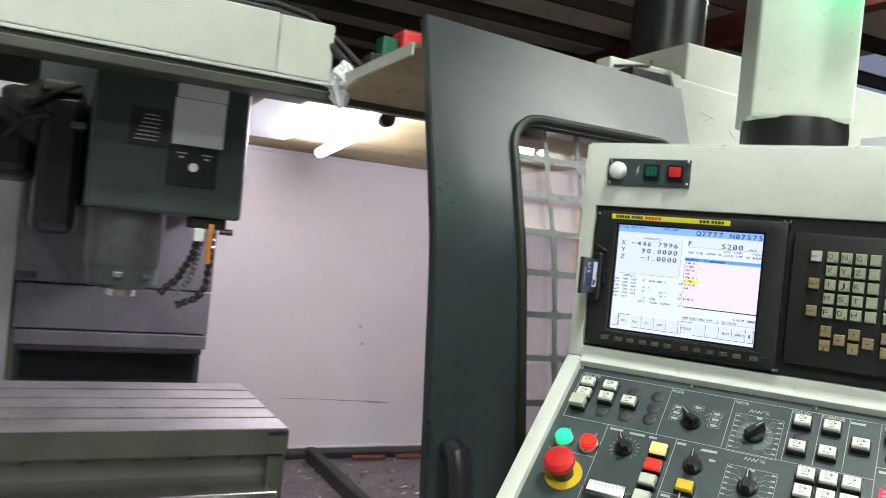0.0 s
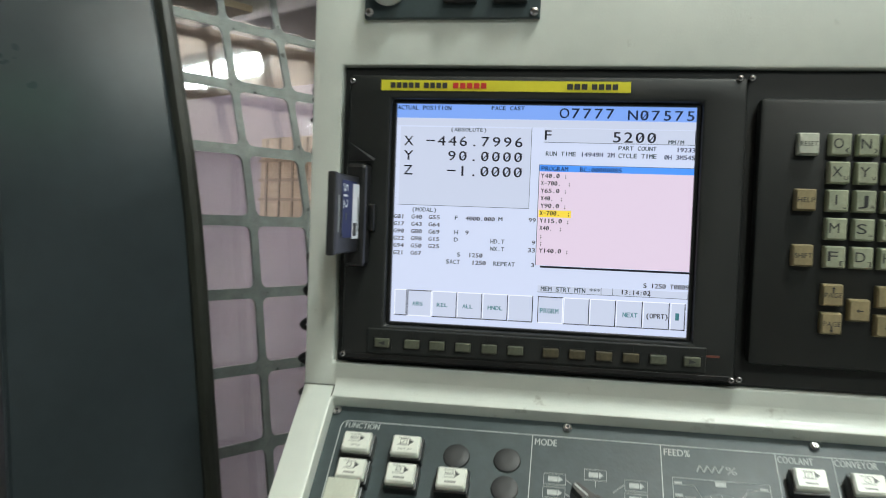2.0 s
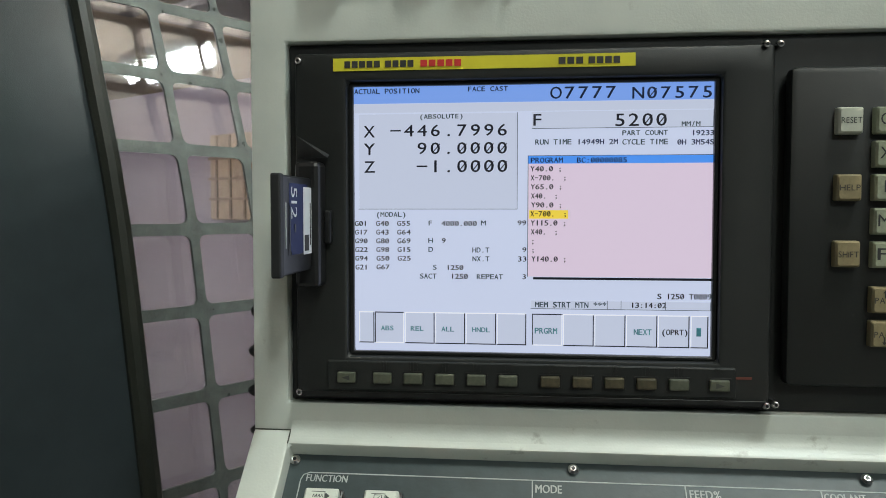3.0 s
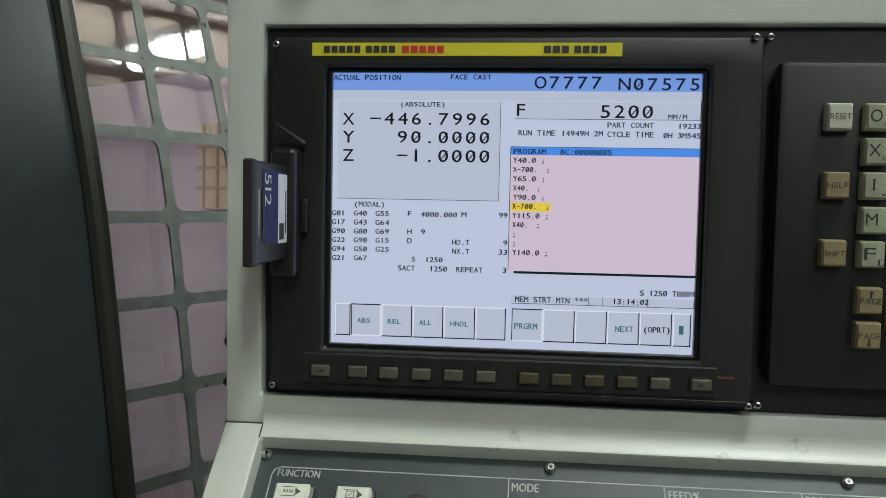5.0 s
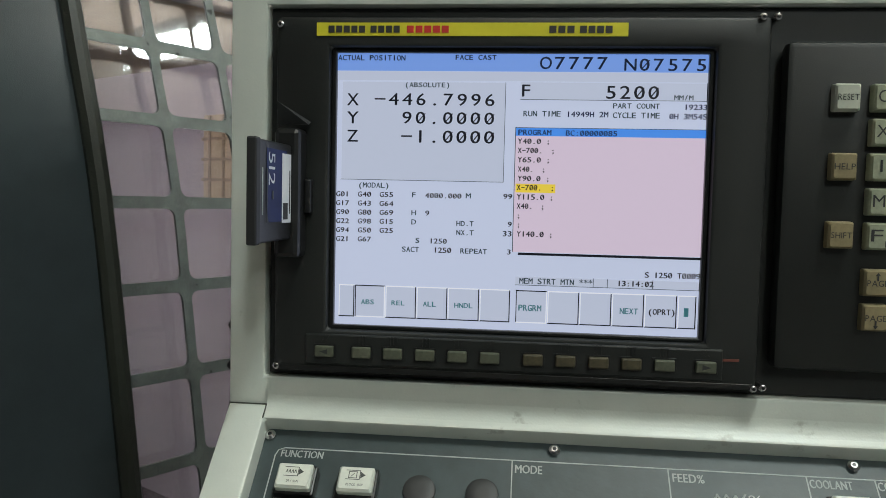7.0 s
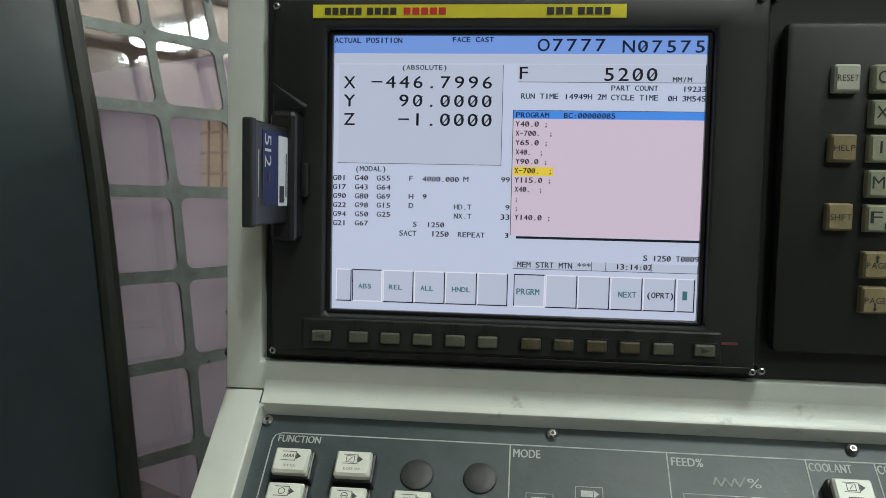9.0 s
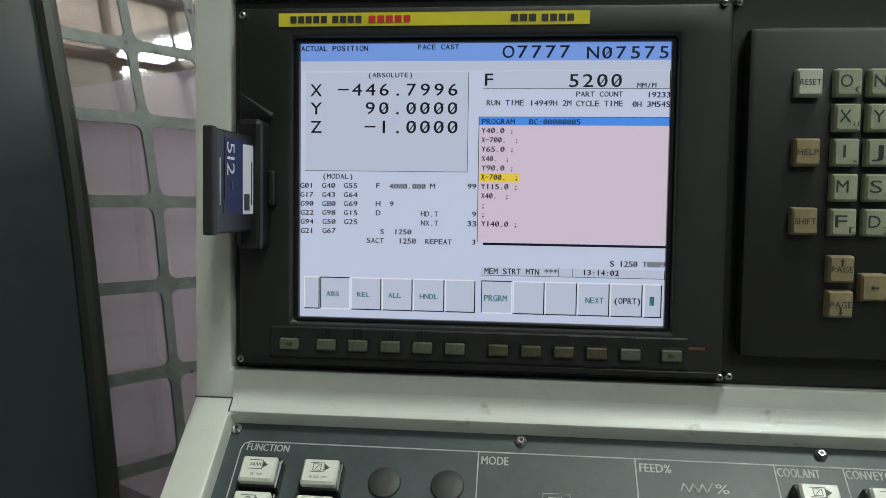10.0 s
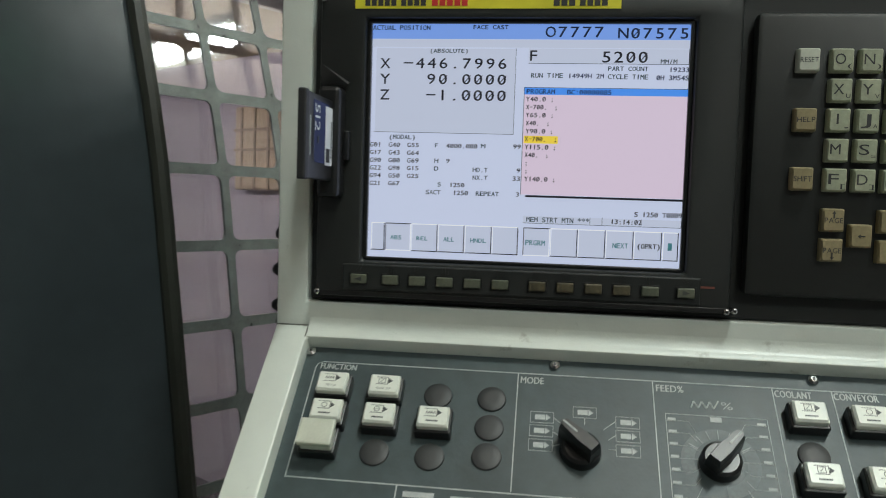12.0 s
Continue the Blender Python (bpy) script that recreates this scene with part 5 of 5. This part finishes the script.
for u, mat, lb in ((-0.1175, LENSG, "lit green lens"), (-0.0800, LENSR, "lit red lens")):
    ring = on_panel("lamp_button", tube([(0, 0, 0), (0, 0, 0.005), (0, 0, 0.007)], [0.0150, 0.0148, 0.0135], 32), CHROME, u, -0.1530, smooth=True)
    part("lens", tube([(0, 0, 0.004), (0, 0, 0.013), (0, 0, 0.0165), (0, 0, 0.0175)], [0.0122, 0.0120, 0.0095, 0.004], 32), mat, ring, lb, smooth=True)
    part("print", writing("I" if u < -0.1 else "O", 0.001 if u < -0.1 else 0.004, 0.005, mono=False), PRINT, panel, m=pose(u, -0.1345, PN + 0.0002))
stop = on_panel("emergency_stop", tube([(0, 0, 0), (0, 0, 0.002)], 0.0262, 40), YELLOW, -0.0985, -0.2080)
part("stem", tube([(0, 0, 0.002), (0, 0, 0.026)], 0.0145, 28), OLIVE, stop, smooth=True)
part("mushroom", tube([(0, 0, 0.024), (0, 0, 0.028), (0, 0, 0.034), (0, 0, 0.039), (0, 0, 0.0405)], [0.0195, 0.0218, 0.0215, 0.0165, 0.006], 40), REDP, stop, "red mushroom push button", smooth=True)
ks = on_panel("key_switch", tube([(0, 0, 0), (0, 0, 0.006)], [0.0115, 0.0105], 28), CHROME, 0.0645, -0.2130, smooth=True)
part("key", box(-0.0012, 0.0012, -0.006, 0.006, 0.006, 0.022, 0.0005), BRIGHT, ks)
meter = on_panel("load_meter", box(-0.0275, 0.0275, -0.0135, 0.0095, 0, 0.012, 0.004), CHROME, -0.0324, -0.2190, smooth=True)
part("dial", box(-0.023, 0.023, -0.0095, 0.006, 0.0121, 0.0125, 0.0001), PAPER, meter)
for k in range(9):
    part("tick", box(-0.02 + 0.005 * k, -0.0194 + 0.005 * k, 0.0, 0.004, 0.0126, 0.0128), INK, meter)
for u in (-0.064, -0.0008):
    on_panel("screw", tube([(0, 0, 0), (0, 0, 0.003)], [0.003, 0.002], 12), BRIGHT, u, -0.2150)

# tool number windows
SEG = {"0": "abcdef", "3": "abgcd", "9": "abcdfg"}
BAR = {"a": (0, 1, 1), "g": (0, 0, 1), "d": (0, -1, 1), "f": (-1, 0.5, 0), "b": (1, 0.5, 0), "e": (-1, -0.5, 0), "c": (1, -0.5, 0)}
for u0, num in ((0.2915, "33"), (0.3265, "09")):
    win = on_panel("digit_window", box(-0.0125, 0.0125, -0.0105, 0.0105, 0, 0.0012, 0.0004), DIGITW, u0, -0.1315)
    for i, ch in enumerate(num):
        bm = bmesh.new()
        for s in SEG[ch]:
            sx, sy, flat = BAR[s]
            cx, cy = -0.0055 + 0.011 * i + sx * 0.0031, sy * 0.0062
            w, h = (0.0029, 0.0008) if flat else (0.0008, 0.0028)
            box(cx - w, cx + w, cy - h, cy + h, 0.0013, 0.0016, bm=bm)
        part("digit", bm, DIGIT, win)

# ---- small things round the console ----
coil = []
turns, zt, zb = 10, 1.532, 1.222
for k in range(turns * 14 + 1):
    a, f = 2 * math.pi * k / 14, k / (turns * 14)
    coil.append((-0.2 - 0.010 * math.cos(a) + 0.004 * math.sin(7 * f), 0.12 + 0.010 * math.sin(a), zt + (zb - zt) * f))
cord = root("coiled_cord", pose(0, 0, 0), "black coiled cable hanging beside the console", "cable")
part("coil", tube(coil, 0.0025, 7), RUBBER, cord, smooth=True)
knot = [(-0.2 - 0.008 * math.cos(2 * math.pi * k / 12), 0.12 + 0.008 * math.sin(2 * math.pi * k / 12), 1.532 + 0.0058 * k / 12) for k in range(49)]
part("tight_coil", tube(knot, 0.0026, 7), RUBBER, cord, smooth=True)
part("lead", tube([(-0.208, 0.12, 1.555), (-0.2, 0.122, 1.568), (-0.185, 0.14, 1.568), (-0.168, 0.15, 1.56)], 0.0045, 8), RUBBER, cord, smooth=True)
part("tail", tube([(-0.2095, 0.12, 1.222), (-0.2, 0.125, 1.2), (-0.18, 0.14, 1.17), (-0.166, 0.15, 1.17)], 0.0045, 8), RUBBER, cord, smooth=True)

pend = root("hand_pendant", pose(0.395, -0.03, 1.607), "slate grey plastic hand pendant hung on the console", "hand pendant")
part("body", box(-0.092, 0.05, -0.022, 0.028, -0.071, 0.073, 0.014, 4), SLATE_P, pend, smooth=True)
part("seam", box(-0.0925, 0.0505, 0.002, 0.004, -0.058, 0.06), BLACK, pend)
part("hook", box(-0.02, 0.02, 0.026, 0.07, 0.049, 0.055), BRIGHT, pend)
gun = root("air_gun", pose(0.327, 0.085, 1.657), "red air gun with black nozzle standing on the console", "air gun")
part("body", box(-0.026, 0.028, -0.02, 0.02, 0.0, 0.062, 0.006), REDP, gun, smooth=True)
part("grip", tube([(0.006, 0, 0.06), (0.006, 0, 0.066), (0.004, 0, 0.118)], [0.014, 0.018, 0.017], 20), RUBBER, gun, smooth=True)
for dx in (-0.004, 0.01):
    part("rod", tube([(dx, 0, 0.117), (dx - 0.002, 0, 0.24)], 0.004, 10), CHROME, gun)
sig = root("signal_lamp", pose(0.196, 0.085, 1.93, 0, 0, 21), "lit green signal lamp on the console column", "signal lamp")
part("lens", tube([(0, -0.03, 0), (0, -0.03, 0.06)], 0.02, 20), SIGNAL, sig, "glowing green lens", smooth=True)
part("base", tube([(0, -0.03, 0.06), (0, -0.03, 0.08)], 0.022, 20), BLACK, sig)
part("bracket", box(-0.022, 0.0, -0.035, 0.02, 0.08, 0.09), BLACK, sig)
